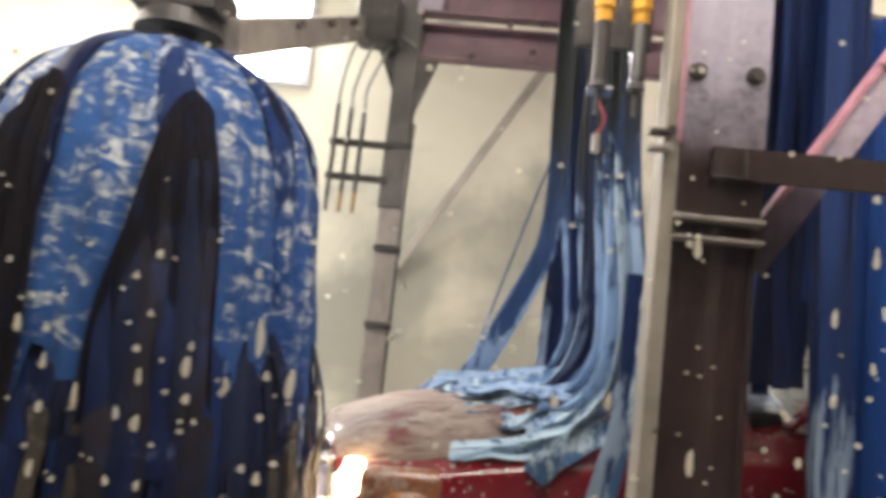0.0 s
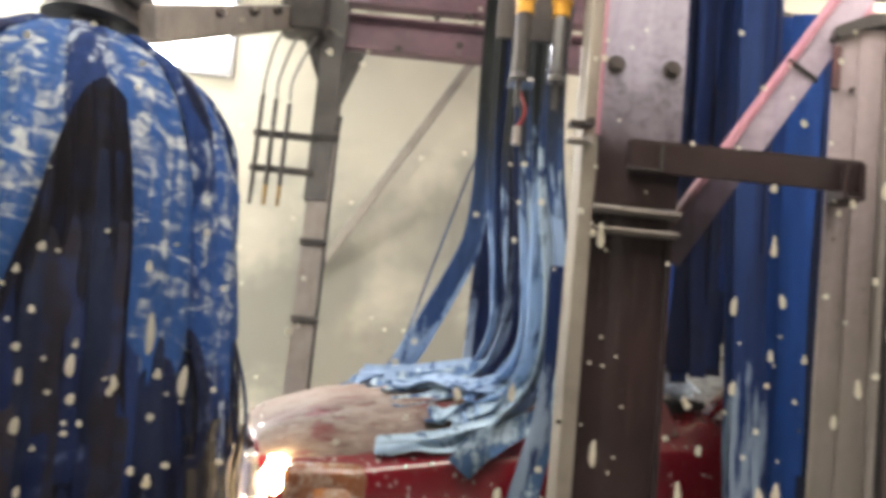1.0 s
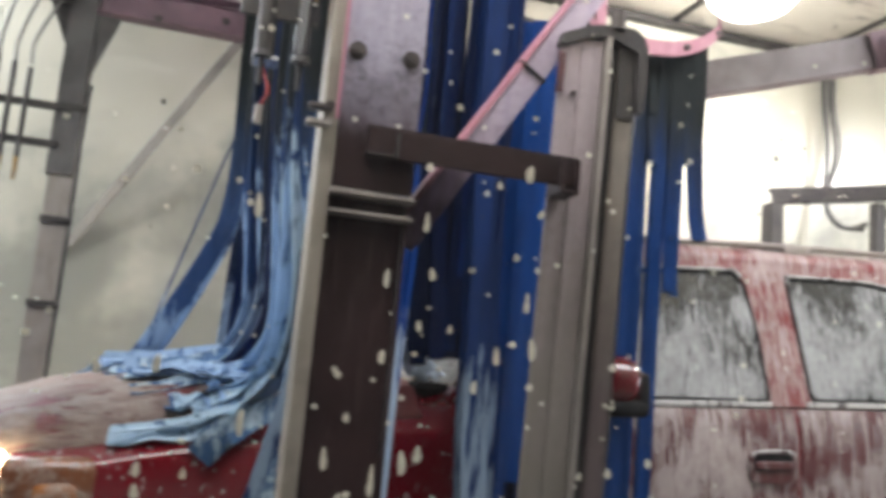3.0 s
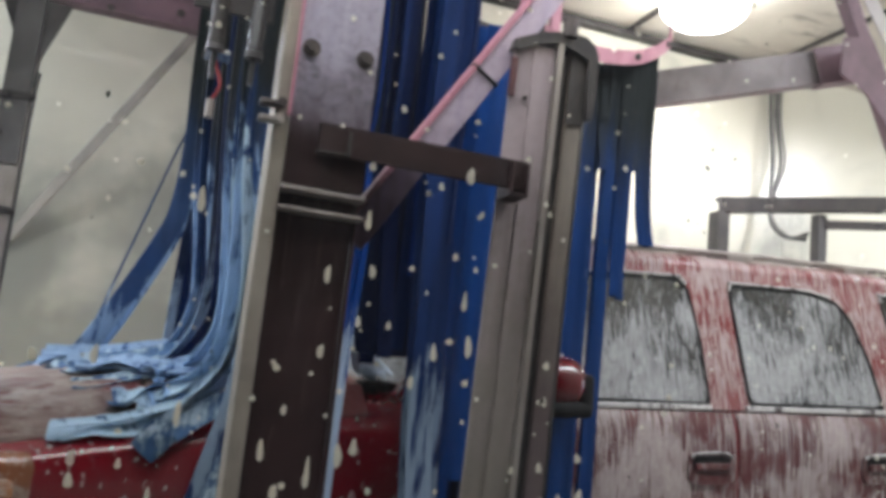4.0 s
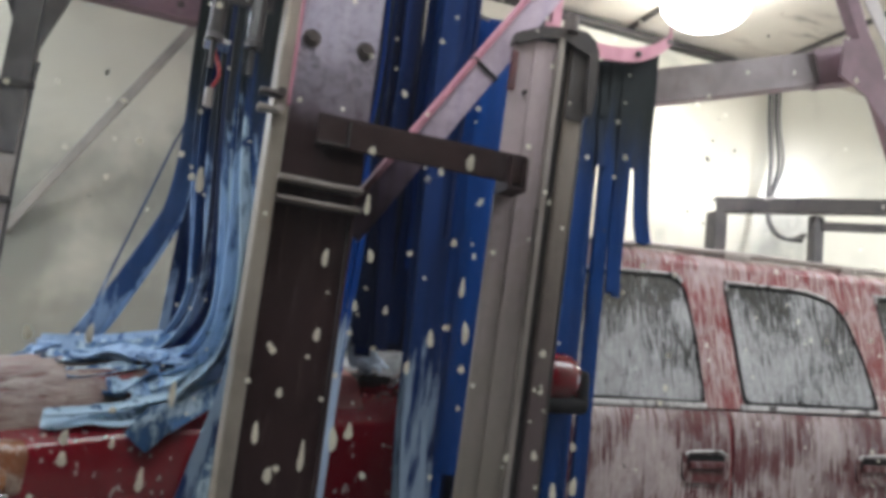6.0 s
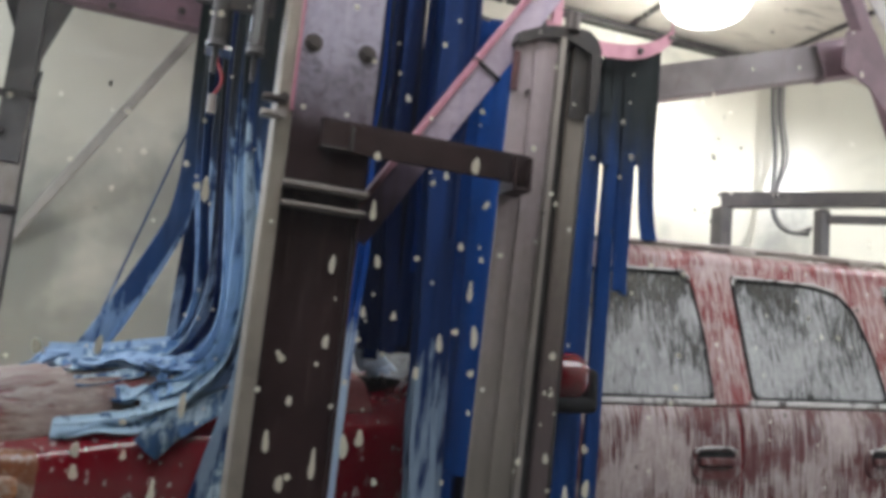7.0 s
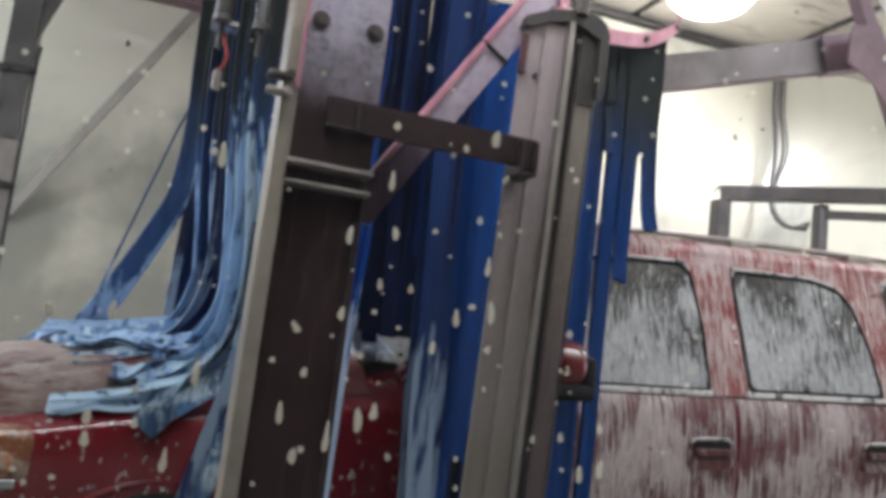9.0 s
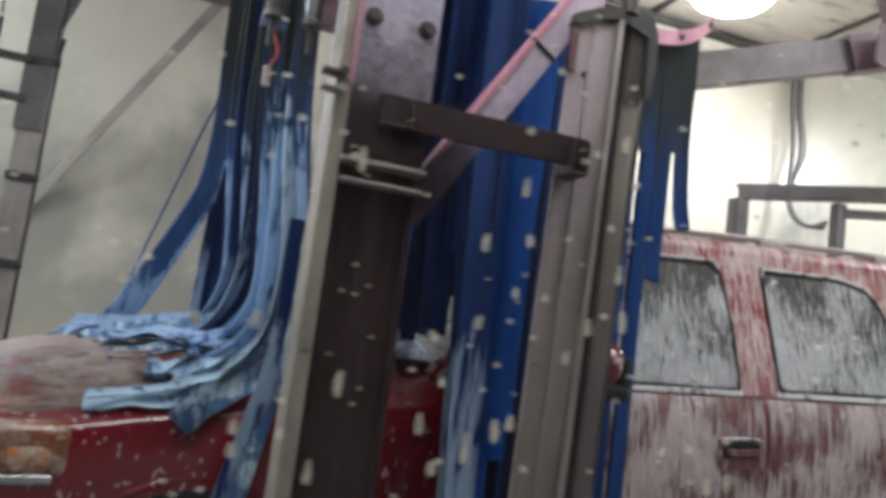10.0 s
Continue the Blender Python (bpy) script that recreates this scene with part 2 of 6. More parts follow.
M_STEEL_GREY = surface("grey_galvanised_steel", (0.35, 0.315, 0.285), (0.26, 0.23, 0.215), metal=0.3, rough=0.36, scale=5,
                       streak=(4, 4, 0.5), dirt=(0.20, 0.165, 0.135), dirt_at=(0.46, 0.80), bump_by=0.10)
M_STEEL_DARK = surface("dark_steel", (0.055, 0.050, 0.048), (0.035, 0.032, 0.034), metal=0.3, rough=0.42, scale=8,
                       streak=(6, 6, 1), dirt=(0.12, 0.09, 0.08), bump_by=0.25)
M_STEEL_RUST = surface("dark_rusted_angle", (0.042, 0.0245, 0.023), (0.027, 0.016, 0.016), metal=0.15, rough=0.45, scale=9,
                       streak=(1, 1, 14), dirt=(0.085, 0.058, 0.048), dirt_at=(0.55, 0.75), bump_by=0.25)
M_STEEL_RUST.node_tree.nodes["Principled BSDF"].inputs["Specular IOR Level"].default_value = 0.2
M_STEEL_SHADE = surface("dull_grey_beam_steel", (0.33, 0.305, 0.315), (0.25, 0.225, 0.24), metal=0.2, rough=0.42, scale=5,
                        streak=(2, 2, 1), dirt=(0.22, 0.17, 0.18), dirt_at=(0.55, 0.75), bump_by=0.15)
M_STEEL_OLIVE = surface("wet_olive_steel", (0.125, 0.12, 0.12), (0.085, 0.08, 0.08), metal=0.2, rough=0.42, scale=6,
                        streak=(6, 6, 1), dirt=(0.15, 0.12, 0.11), bump_by=0.2)
M_STEEL_PLUM = surface("plum_painted_steel", (0.25, 0.14, 0.18), (0.18, 0.11, 0.14), metal=0.15, rough=0.36, scale=6,
                       streak=(3, 3, 1), dirt=(0.26, 0.2, 0.22), dirt_at=(0.55, 0.75), bump_by=0.15)
M_RED_RUST = surface("dark_red_rust", (0.13, 0.035, 0.035), (0.07, 0.025, 0.028), rough=0.5, scale=20)
M_STEEL_MAUVE = surface("dull_mauve_steel", (0.28, 0.20, 0.235), (0.21, 0.155, 0.18), metal=0.15, rough=0.4, scale=6,
                        streak=(3, 3, 1), dirt=(0.23, 0.18, 0.20), dirt_at=(0.55, 0.75), bump_by=0.15)
M_WHITE = surface("white_painted_strip", (0.74, 0.72, 0.72), (0.62, 0.60, 0.61), rough=0.35, scale=6, streak=(3, 3, 1), dirt=(0.45, 0.40, 0.40), dirt_at=(0.58, 0.78), bump_by=0.08)
M_STEEL_PINK = surface("pink_primer_steel", (0.50, 0.23, 0.29), (0.40, 0.16, 0.22), metal=0.05, rough=0.36, scale=12,
                       streak=(4, 4, 1), dirt=(0.38, 0.12, 0.14), dirt_at=(0.62, 0.75), bump_by=0.12)
# plate and brace: lit top and shaded foot put into the colour, with brown stain
M_PLATE_LIT_STAINED = stained("lilac_plate_lit_top_brown_stain", (0.41, 0.375, 0.455), (0.33, 0.305, 0.385), (0.052, 0.029, 0.029), (0.034, 0.019, 0.019), 1.68, 1.98)
M_BRACE_SHADED_STAIN = stained("lilac_brace_shaded_violet_stain", (0.50, 0.42, 0.50), (0.42, 0.36, 0.46), (0.060, 0.040, 0.050), (0.085, 0.06, 0.09), -0.14, 0.05, mottle=0.2)
M_BRACE_EDGE = stained("pink_edge_shaded_brown_stain", (0.52, 0.25, 0.31), (0.43, 0.18, 0.24), (0.10, 0.045, 0.05), (0.07, 0.035, 0.04), -0.20, -0.02, metal=0.05, mottle=0.2)
# post and flange: one tone above, a browner one below
M_POST_TWO_TONE = stained("lilac_post_tan_below", (0.40, 0.325, 0.345), (0.31, 0.255, 0.27), (0.235, 0.21, 0.178), (0.195, 0.172, 0.145), 0.9, 1.9, metal=0.15, rough=0.45, mottle=0.12)
M_FLANGE_TWO_TONE = stained("tan_flange_brown_below", (0.24, 0.21, 0.175), (0.17, 0.145, 0.12), (0.145, 0.112, 0.112), (0.105, 0.080, 0.080), 1.1, 1.7, metal=0.15, rough=0.36, mottle=0.15)
M_BOLT = surface("stained_bolt", (0.10, 0.085, 0.08), (0.06, 0.05, 0.05), metal=0.6, rough=0.38, scale=30)
M_CHROME = surface("bright_steel", (0.72, 0.72, 0.74), (0.55, 0.55, 0.58), metal=1.0, rough=0.12, scale=10, bump_by=0.03)
M_CYL = surface("wet_grey_steel_tube", (0.20, 0.20, 0.22), (0.12, 0.12, 0.135), metal=0.9, rough=0.14, rough2=0.24, scale=9, bump_by=0.04)
M_YELLOW = surface("yellow_plastic", (0.80, 0.42, 0.02), (0.68, 0.32, 0.02), rough=0.35, scale=15)
M_NOZZLE = surface("soiled_yellow_nozzle", (0.34, 0.20, 0.04), (0.16, 0.11, 0.05), rough=0.45, scale=30)
M_RED_HOSE = surface("red_hose", (0.42, 0.02, 0.03), (0.30, 0.015, 0.02), rough=0.35, scale=15)
M_HOSE = surface("black_hose", (0.03, 0.03, 0.032), (0.05, 0.048, 0.045), rough=0.4, scale=12)
M_HOSE_GREY = surface("grey_hose", (0.22, 0.21, 0.19), (0.16, 0.15, 0.14), rough=0.45, scale=12)
M_RUBBER = surface("black_rubber", (0.010, 0.010, 0.011), (0.016, 0.016, 0.016), rough=0.7, scale=10)
M_RUBBER.node_tree.nodes["Principled BSDF"].inputs["Specular IOR Level"].default_value = 0.15
M_ALU = surface("window_frame_metal", (0.45, 0.45, 0.46), (0.36, 0.36, 0.37), metal=0.5, rough=0.4, scale=8)
M_PAINT = foamed("clean_red_paint", (0.185, 0.006, 0.014), (0.145, 0.005, 0.011), (0.62, 0.50, 0.48), -0.10, (7, 7, 3.0), 4.0,
                 rough=0.18, coat=1.0, blotch=0.25, dabs=(-1.75, -1.05))
LONG = (3.4, 0.62, 0.9)
M_PAINT_FOAM = foamed("red_paint_under_foam", (0.098, 0.020, 0.025), (0.065, 0.011, 0.014), (0.56, 0.485, 0.475), 0.45,
                      (62, 2.5, 4.0), 1.6, rough=0.22, coat=0.7, blotch=0.65, coarse=3.6, width=0.13, lump=0.75, grain=(5.5, 0.68, 0.6))
M_PAINT_PILLAR = foamed("red_pillar_thin_foam", (0.20, 0.026, 0.030), (0.15, 0.018, 0.021), (0.56, 0.45, 0.44), 0.47,
                        (66, 3.0, 5.0), 1.7, rough=0.25, coat=0.7, blotch=0.50, coarse=5.0, width=0.18, lump=0.45, grain=LONG)
M_HANDLE = foamed("dark_red_handle_soap", (0.085, 0.014, 0.017), (0.06, 0.010, 0.012), (0.42, 0.36, 0.35), 0.30, (20, 20, 8), 2.0, rough=0.28, coat=0.4, blotch=0.5, width=0.2)
M_MIRROR_RED = surface("glossy_red_mirror", (0.115, 0.003, 0.008), (0.085, 0.003, 0.006), rough=0.16, rough2=0.24, scale=6, bump_by=0.02, coat=0.4)
M_HOOD = foamed("red_hood_brown_suds", (0.17, 0.034, 0.032), (0.12, 0.018, 0.018), (0.38, 0.315, 0.265), 0.48, (2.6, 13, 11), 3.4,
                rough=0.55, coat=0.04, blotch=0.9, coarse=7.0, fade=(-1.85, -1.30), width=0.24, lump=1.0)
M_HOOD.node_tree.nodes["Bump"].inputs["Strength"].default_value = 0.8
M_HOOD.node_tree.nodes["Bump"].inputs["Distance"].default_value = 0.012
M_CARGLASS = foamed("dark_glass_grey_foam", (0.018, 0.019, 0.02), (0.03, 0.03, 0.03), (0.52, 0.53, 0.54), 0.60, (64, 3.0, 6.5),
                    1.6, rough=0.10, coat=0.5, blotch=0.55, coarse=3.4, width=0.14, top=(1.26, 1.72), lump=0.80, grain=(5.5, 0.72, 0.5))
M_TRIM_FOAM = foamed("window_trim_soap", (0.10, 0.09, 0.09), (0.2, 0.19, 0.19), (0.70, 0.69, 0.68), 0.62, (4, 4, 4), 6.0, blotch=0.5, coarse=9.0)
M_AMBER = foamed("amber_lens_soapy", (0.52, 0.17, 0.025), (0.34, 0.10, 0.02), (0.60, 0.47, 0.37), 0.46, (3, 3, 5), 9.0, rough=0.12, coat=1.0,
                 blotch=0.4, coarse=14.0, width=0.3)
M_LENS_SOAP = foamed("soapy_corner_lens", (0.24, 0.09, 0.04), (0.15, 0.05, 0.025), (0.42, 0.31, 0.24), 0.40, (5, 5, 4), 7.0, rough=0.15, coat=0.8,
                     blotch=0.6, coarse=12.0, width=0.3)
M_HEAD = glow("lit_headlamp", (1.0, 0.74, 0.42), 34.0)
M_LENS = plain_glass("clear_lens", (0.95, 0.95, 0.95), 0.05)
M_CLOTH_PALE = cloth_mat("pale_blue_soapy_cloth", (0.014, 0.044, 0.135), (0.034, 0.10, 0.27), (0.32, 0.48, 0.72), 0.50, 0.42, 6, (-1.85, -1.25), dark_top=(-1.75, -1.30))
M_CLOTH_FRONT = cloth_mat("pale_cloth_thick_lather", (0.018, 0.052, 0.16), (0.040, 0.11, 0.29), (0.44, 0.595, 0.72), 0.56, 0.50, 9, (-1.75, -1.32), dark_top=(-1.55, -1.22))
M_CLOTH_DUSK = cloth_mat("dusky_cloth_soapy_end", (0.008, 0.020, 0.060), (0.014, 0.034, 0.10), (0.30, 0.42, 0.58), 0.45, 0.30, 6, (-2.15, -1.6), dark_top=(-1.75, -1.30))
M_CLOTH_TAIL = cloth_mat("blue_cloth_soapy_tail", (0.006, 0.020, 0.085), (0.010, 0.036, 0.14), (0.26, 0.35, 0.47), 0.40, 0.42, 11, (-2.45, -1.95), flat=0.35, width=0.20)
M_CLOTH_WET = cloth_mat("pale_blue_cloth_on_hood", (0.055, 0.125, 0.26), (0.12, 0.22, 0.39), (0.50, 0.635, 0.72), 0.62, 0.45, 9, width=0.22)
M_CLOTH_LATHER = cloth_mat("blue_cloth_lathered_end", (0.006, 0.014, 0.06), (0.010, 0.028, 0.11), (0.66, 0.76, 0.88), 0.66, 0.34, 9, (-2.25, -1.78), (0.26, -0.30))
M_CLOTH_MID = cloth_mat("mid_blue_cloth", (0.026, 0.064, 0.165), (0.046, 0.10, 0.23), (0.28, 0.40, 0.57), 0.46, 0.3, 6, (-2.3, -1.6), dark_top=(-1.60, -1.10))
M_CLOTH_BLUE = cloth_mat("royal_blue_cloth", (0.004, 0.044, 0.205), (0.007, 0.066, 0.290), (0.30, 0.42, 0.60), 0.04, 0.2)
M_CLOTH_COBALT = cloth_mat("cobalt_cloth", (0.003, 0.026, 0.150), (0.005, 0.040, 0.21), (0.25, 0.35, 0.50), 0.04, 0.2)
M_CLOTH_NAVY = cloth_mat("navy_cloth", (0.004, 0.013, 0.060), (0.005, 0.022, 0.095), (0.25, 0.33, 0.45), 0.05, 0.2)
M_CLOTH_SHADED = cloth_mat("shaded_blue_cloth", (0.005, 0.009, 0.026), (0.005, 0.012, 0.042), (0.22, 0.28, 0.38), 0.05, 0.2)
M_CLOTH_CARRIER = cloth_mat("blue_cloth_dark_top", (0.005, 0.030, 0.125), (0.008, 0.046, 0.185), (0.25, 0.33, 0.45), 0.03, 0.2, dark_top=(-0.80, -0.22))
M_CLOTH_EDGE = cloth_mat("blue_cloth_white_lather", (0.004, 0.045, 0.24), (0.006, 0.060, 0.30), (0.42, 0.53, 0.68), 0.52, 0.30, 6, (-2.35, -1.75), (0.30, -0.40), dark_top=(-1.85, -1.60))
M_CLOTH_TAIL_DIM = cloth_mat("navy_cloth_grey_soap_streaks", (0.004, 0.016, 0.075), (0.006, 0.026, 0.11), (0.18, 0.25, 0.36), 0.36, 0.34, 6, (-2.45, -1.95))
M_CLOTH_SKIRT_SHADED = cloth_mat("shaded_navy_skirt_cloth", (0.003, 0.006, 0.024), (0.004, 0.012, 0.056), (0.05, 0.07, 0.14), 0.20, 0.6, 8)
M_CLOTH_BRUSH = cloth_mat("blue_brush_cloth_suds", (0.012, 0.052, 0.180), (0.024, 0.084, 0.24), (0.40, 0.42, 0.41), 0.46, 0.95, 10.5, (0.9, 2.0),
                          (-0.12, 0.08), 2.2, 0.46)
M_CLOTH_FOLD_SHADED = cloth_mat("shaded_blue_brush_fold", (0.005, 0.020, 0.085), (0.009, 0.032, 0.120), (0.26, 0.30, 0.36), 0.24, 0.8, 9)
M_CLOTH_GAP_SHADE = cloth_mat("gap_shade_brush_cloth", (0.010, 0.009, 0.016), (0.020, 0.016, 0.022), (0.014, 0.026, 0.080), 0.56, 0.9, 7, width=0.6)
M_CLOTH_TAUPE = cloth_mat("brownish_grey_cloth", (0.045, 0.037, 0.030), (0.070, 0.060, 0.048), (0.18, 0.165, 0.15), 0.2, 0.5, 8)


def fleck_mat(name):
    """Dried foam, thin enough that light comes through."""
    m, nt, n, l, bs = nodes_of(name)
    v = coords(nt)
    tone = mix(nt, noise_node(nt, v, 240, 3), (0.92, 0.89, 0.80), (0.70, 0.67, 0.58))
    l.new(tone, bs.inputs["Base Color"])
    bs.inputs["Roughness"].default_value = 0.6
    thin = n.new("ShaderNodeBsdfTranslucent")
    l.new(tone, thin.inputs["Color"])
    both = n.new("ShaderNodeMixShader")
    both.inputs[0].default_value = 0.62
    l.new(bs.outputs[0], both.inputs[1])
    l.new(thin.outputs[0], both.inputs[2])
    l.new(both.outputs[0], n["Material Output"].inputs["Surface"])
    return m


M_FLECK = fleck_mat("dried_foam_fleck")
M_DARK_SPECK = surface("backlit_dark_speck", (0.05, 0.045, 0.035), (0.03, 0.027, 0.022), rough=0.6, scale=40)
M_LAMP = glow("lamp_glow", (1.0, 0.97, 0.90), 20.0)
M_LAMP_DIM = glow("strip_lamp_glow", (1.0, 0.97, 0.95), 9.0)
M_DAY = glow("daylight_pane", (0.96, 0.98, 1.0), 6.0)
M_PANE = thin_glass("viewing_pane")


# ---- mesh helpers ----
def mesh_of(name, bm, material, smooth=False):
    bmesh.ops.recalc_face_normals(bm, faces=bm.faces)
    if smooth:
        for e in bm.edges:
            if len(e.link_faces) == 2 and e.calc_face_angle(0.0) > 0.9:
                e.smooth = False
    me = bpy.data.meshes.new(name)
    bm.to_mesh(me)
    bm.free()
    if smooth:
        for p in me.polygons:
            p.use_smooth = True
    me.materials.append(material)
    return me


def part(name, bm, material, parent=None, label="", smooth=False):
    ob = new(name, mesh_of(name, bm, material, smooth))
    if parent:
        ob.parent = parent
    if label:
        tagged(ob, label)
    return ob


def thing(name, place, label, category, group="", kind="", turn=(0, 0, 0)):
    ob = new(name)
    ob.empty_display_size = 0.1
    ob.matrix_world = pose(*place, *turn)
    return tagged(ob, label, category, group, kind)


def box(bm, lo, hi, bevel=0.004, m=None):
    size = [hi[i] - lo[i] for i in range(3)]
    mid = [(hi[i] + lo[i]) / 2 for i in range(3)]
    got = bmesh.ops.create_cube(bm, size=1, matrix=(m or Matrix()) @ Matrix.Translation(mid) @ Matrix.Diagonal((*size, 1)))
    if bevel:
        edges = list({e for v in got["verts"] for e in v.link_edges})
        bmesh.ops.bevel(bm, geom=edges, offset=min(bevel, min(size) * 0.4), segments=2, affect="EDGES", profile=0.6)
    return bm


def boxed(lo, hi, bevel=0.004):
    return box(bmesh.new(), lo, hi, bevel)


def bar_matrix(a, b):
    """Local x along a to b, z as near up as can be."""
    a, b = Vector(a), Vector(b)
    x = (b - a).normalized()
    up = Vector((0, 0, 1)) if abs(x.z) < 0.98 else Vector((0, 1, 0))
    y = up.cross(x).normalized()
    z = x.cross(y)
    return Matrix(((x.x, y.x, z.x, a.x), (x.y, y.y, z.y, a.y), (x.z, y.z, z.z, a.z), (0, 0, 0, 1))), (b - a).length


def bar(bm, a, b, depth, height, bevel=0.004):
    m, length = bar_matrix(a, b)
    return box(bm, (0, -depth / 2, -height / 2), (length, depth / 2, height / 2), bevel, m)


def channel(bm, a, b, depth, height, wall=0.008, open_to=-1):
    """A steel channel from a to b: web and two flanges, open to one side."""
    m, length = bar_matrix(a, b)
    back = -open_to
    y0, y1 = sorted((back * depth / 2, back * (depth / 2 - wall)))
    box(bm, (0, y0, -height / 2), (length, y1, height / 2), 0.002, m)
    f0, f1 = sorted((open_to * depth / 2, back * (depth / 2 - wall)))
    for s in (-1, 1):
        z0, z1 = sorted((s * height / 2, s * (height / 2 - wall)))
        box(bm, (0, f0, z0), (length, f1, z1), 0.002, m)
    return bm


def rod(bm, a, b, r, seg=12, r2=None):
    m, length = bar_matrix(a, b)
    bmesh.ops.create_cone(bm, cap_ends=True, segments=seg, radius1=r, radius2=r if r2 is None else r2, depth=length,
                          matrix=m @ Matrix.Translation((length / 2, 0, 0)) @ Matrix.Rotation(math.pi / 2, 4, "Y"))
    return bm


def smooth_path(points, steps=6):
    """Catmull-Rom through the points."""
    p = [Vector(q) for q in points]
    p = [p[0] * 2 - p[1]] + p + [p[-1] * 2 - p[-2]]
    out = []
    for i in range(1, len(p) - 2):
        for k in range(steps):
            t = k / steps
            a, b, c, d = p[i - 1], p[i], p[i + 1], p[i + 2]
            out.append(0.5 * (2 * b + (c - a) * t + (2 * a - 5 * b + 4 * c - d) * t * t + (3 * b - a - 3 * c + d) * t ** 3))
    out.append(p[-2])
    return out


def tube(bm, points, r, seg=8, steps=6):
    path = smooth_path(points, steps)
    rings = []
    side = Vector((0.31, 0.87, 0.2))
    for i, q in enumerate(path):
        d = (path[min(i + 1, len(path) - 1)] - path[max(i - 1, 0)]).normalized()
        u = d.cross(side).normalized()
        w = d.cross(u)
        rings.append([bm.verts.new(q + (u * math.cos(a) + w * math.sin(a)) * r)
                      for a in [2 * math.pi * k / seg for k in range(seg)]])
    for a, b in zip(rings, rings[1:]):
        for k in range(seg):
            bm.faces.new((a[k], a[(k + 1) % seg], b[(k + 1) % seg], b[k]))
    bm.faces.new(rings[0][::-1])
    bm.faces.new(rings[-1])
    return bm


def ribbon(bm, points, width, across, thick=0.006, steps=6, wave=0.0, rnd=None, taper=1.0, cup=0.0, tip=False):
    """A strip of felt along a path; across is its width's direction, cup bends it over its width."""
    rnd = rnd or random
    path = smooth_path(points, steps)
    across = Vector(across).normalized()
    ph, ph2 = rnd.uniform(0, 6.3), rnd.uniform(0, 6.3)
    rows = []
    count = len(path)
    for i, q in enumerate(path):
        t = i / (count - 1)
        d = (path[min(i + 1, count - 1)] - path[max(i - 1, 0)]).normalized()
        side = (across - d * across.dot(d))
        side = side.normalized() if side.length > 1e-4 else Vector((0, 1, 0))
        tw = wave * 9 * math.sin(ph2 + t * 5.0)
        nrm = d.cross(side).normalized()
        side, nrm = side * math.cos(tw) + nrm * math.sin(tw), nrm * math.cos(tw) - side * math.sin(tw)
        w = width * (1 + (taper - 1) * t) / 2
        if tip:
            w *= min(1.0, 0.1 + 4 * t, 0.1 + 5 * (1 - t))
        q = q + nrm * wave * math.sin(ph + t * 11) + side * wave * 0.6 * math.sin(ph2 + t * 7)
        row = []
        for k, s in enumerate((-1, -0.35, 0.35, 1)):
            row.append(q + side * w * s + nrm * cup * (1 - s * s) * width)
        rows.append((row, nrm))
    top = [[bm.verts.new(p + n * thick / 2) for p in r] for r, n in rows]
    low = [[bm.verts.new(p - n * thick / 2) for p in r] for r, n in rows]
    for i in range(count - 1):
        for k in range(3):
            bm.faces.new((top[i][k], top[i][k + 1], top[i + 1][k + 1], top[i + 1][k]))
            bm.faces.new((low[i][k + 1], low[i][k], low[i + 1][k], low[i + 1][k + 1]))
        bm.faces.new((top[i + 1][0], low[i + 1][0], low[i][0], top[i][0]))
        bm.faces.new((top[i][3], low[i][3], low[i + 1][3], top[i + 1][3]))
    for i in (0, count - 1):
        for k in range(3):
            bm.faces.new((top[i][k], low[i][k], low[i][k + 1], top[i][k + 1]))
    return bm


def grid_mesh(bm, rows, closed=False):
    """Faces between rows of places of equal length."""
    vs = [[bm.verts.new(p) for p in r] for r in rows]
    for a, b in zip(vs, vs[1:]):
        n = len(a)
        for k in range(n if closed else n - 1):
            bm.faces.new((a[k], a[(k + 1) % n], b[(k + 1) % n], b[k]))
    return vs


def plate(bm, outline, normal, thick):
    """A flat plate: its outline pushed along a normal."""
    n = Vector(normal).normalized() * thick
    a = [bm.verts.new(Vector(p)) for p in outline]
    b = [bm.verts.new(Vector(p) + n) for p in outline]
    bm.faces.new(a)
    bm.faces.new(b[::-1])
    for k in range(len(a)):
        j = (k + 1) % len(a)
        bm.faces.new((a[j], a[k], b[k], b[j]))
    return bm


def rounded(loop, cut=0.035, steps=4):
    """The loop with its corners rounded off."""
    out = []
    n = len(loop)
    for k in range(n):
        a, b, c = Vector(loop[k - 1]), Vector(loop[k]), Vector(loop[(k + 1) % n])
        p, q = b + (a - b).normalized() * min(cut, (a - b).length * 0.45), b + (c - b).normalized() * min(cut, (c - b).length * 0.45)
        for j in range(steps + 1):
            t = j / steps
            v = p * (1 - t) ** 2 + b * 2 * t * (1 - t) + q * t * t
            out.append((v.x, v.y))
    return out


def bolt(parent, place, axis="y", r=0.014, name="bolt"):
    bm = bmesh.new()
    x, y, z = place
    d = {"y": (0, -1, 0), "x": (-1, 0, 0), "z": (0, 0, -1)}[axis]
    rod(bm, place, (x + d[0] * 0.004, y + d[1] * 0.004, z + d[2] * 0.004), r * 1.5, 14)
    rod(bm, (x + d[0] * 0.003, y + d[1] * 0.003, z + d[2] * 0.003), (x + d[0] * 0.014, y + d[1] * 0.014, z + d[2] * 0.014), r, 6)
    return part(name, bm, M_BOLT, parent)


# ---- the bay: floor, walls, ceiling, windows ----
SLOPE = math.tan(radians(3.0))


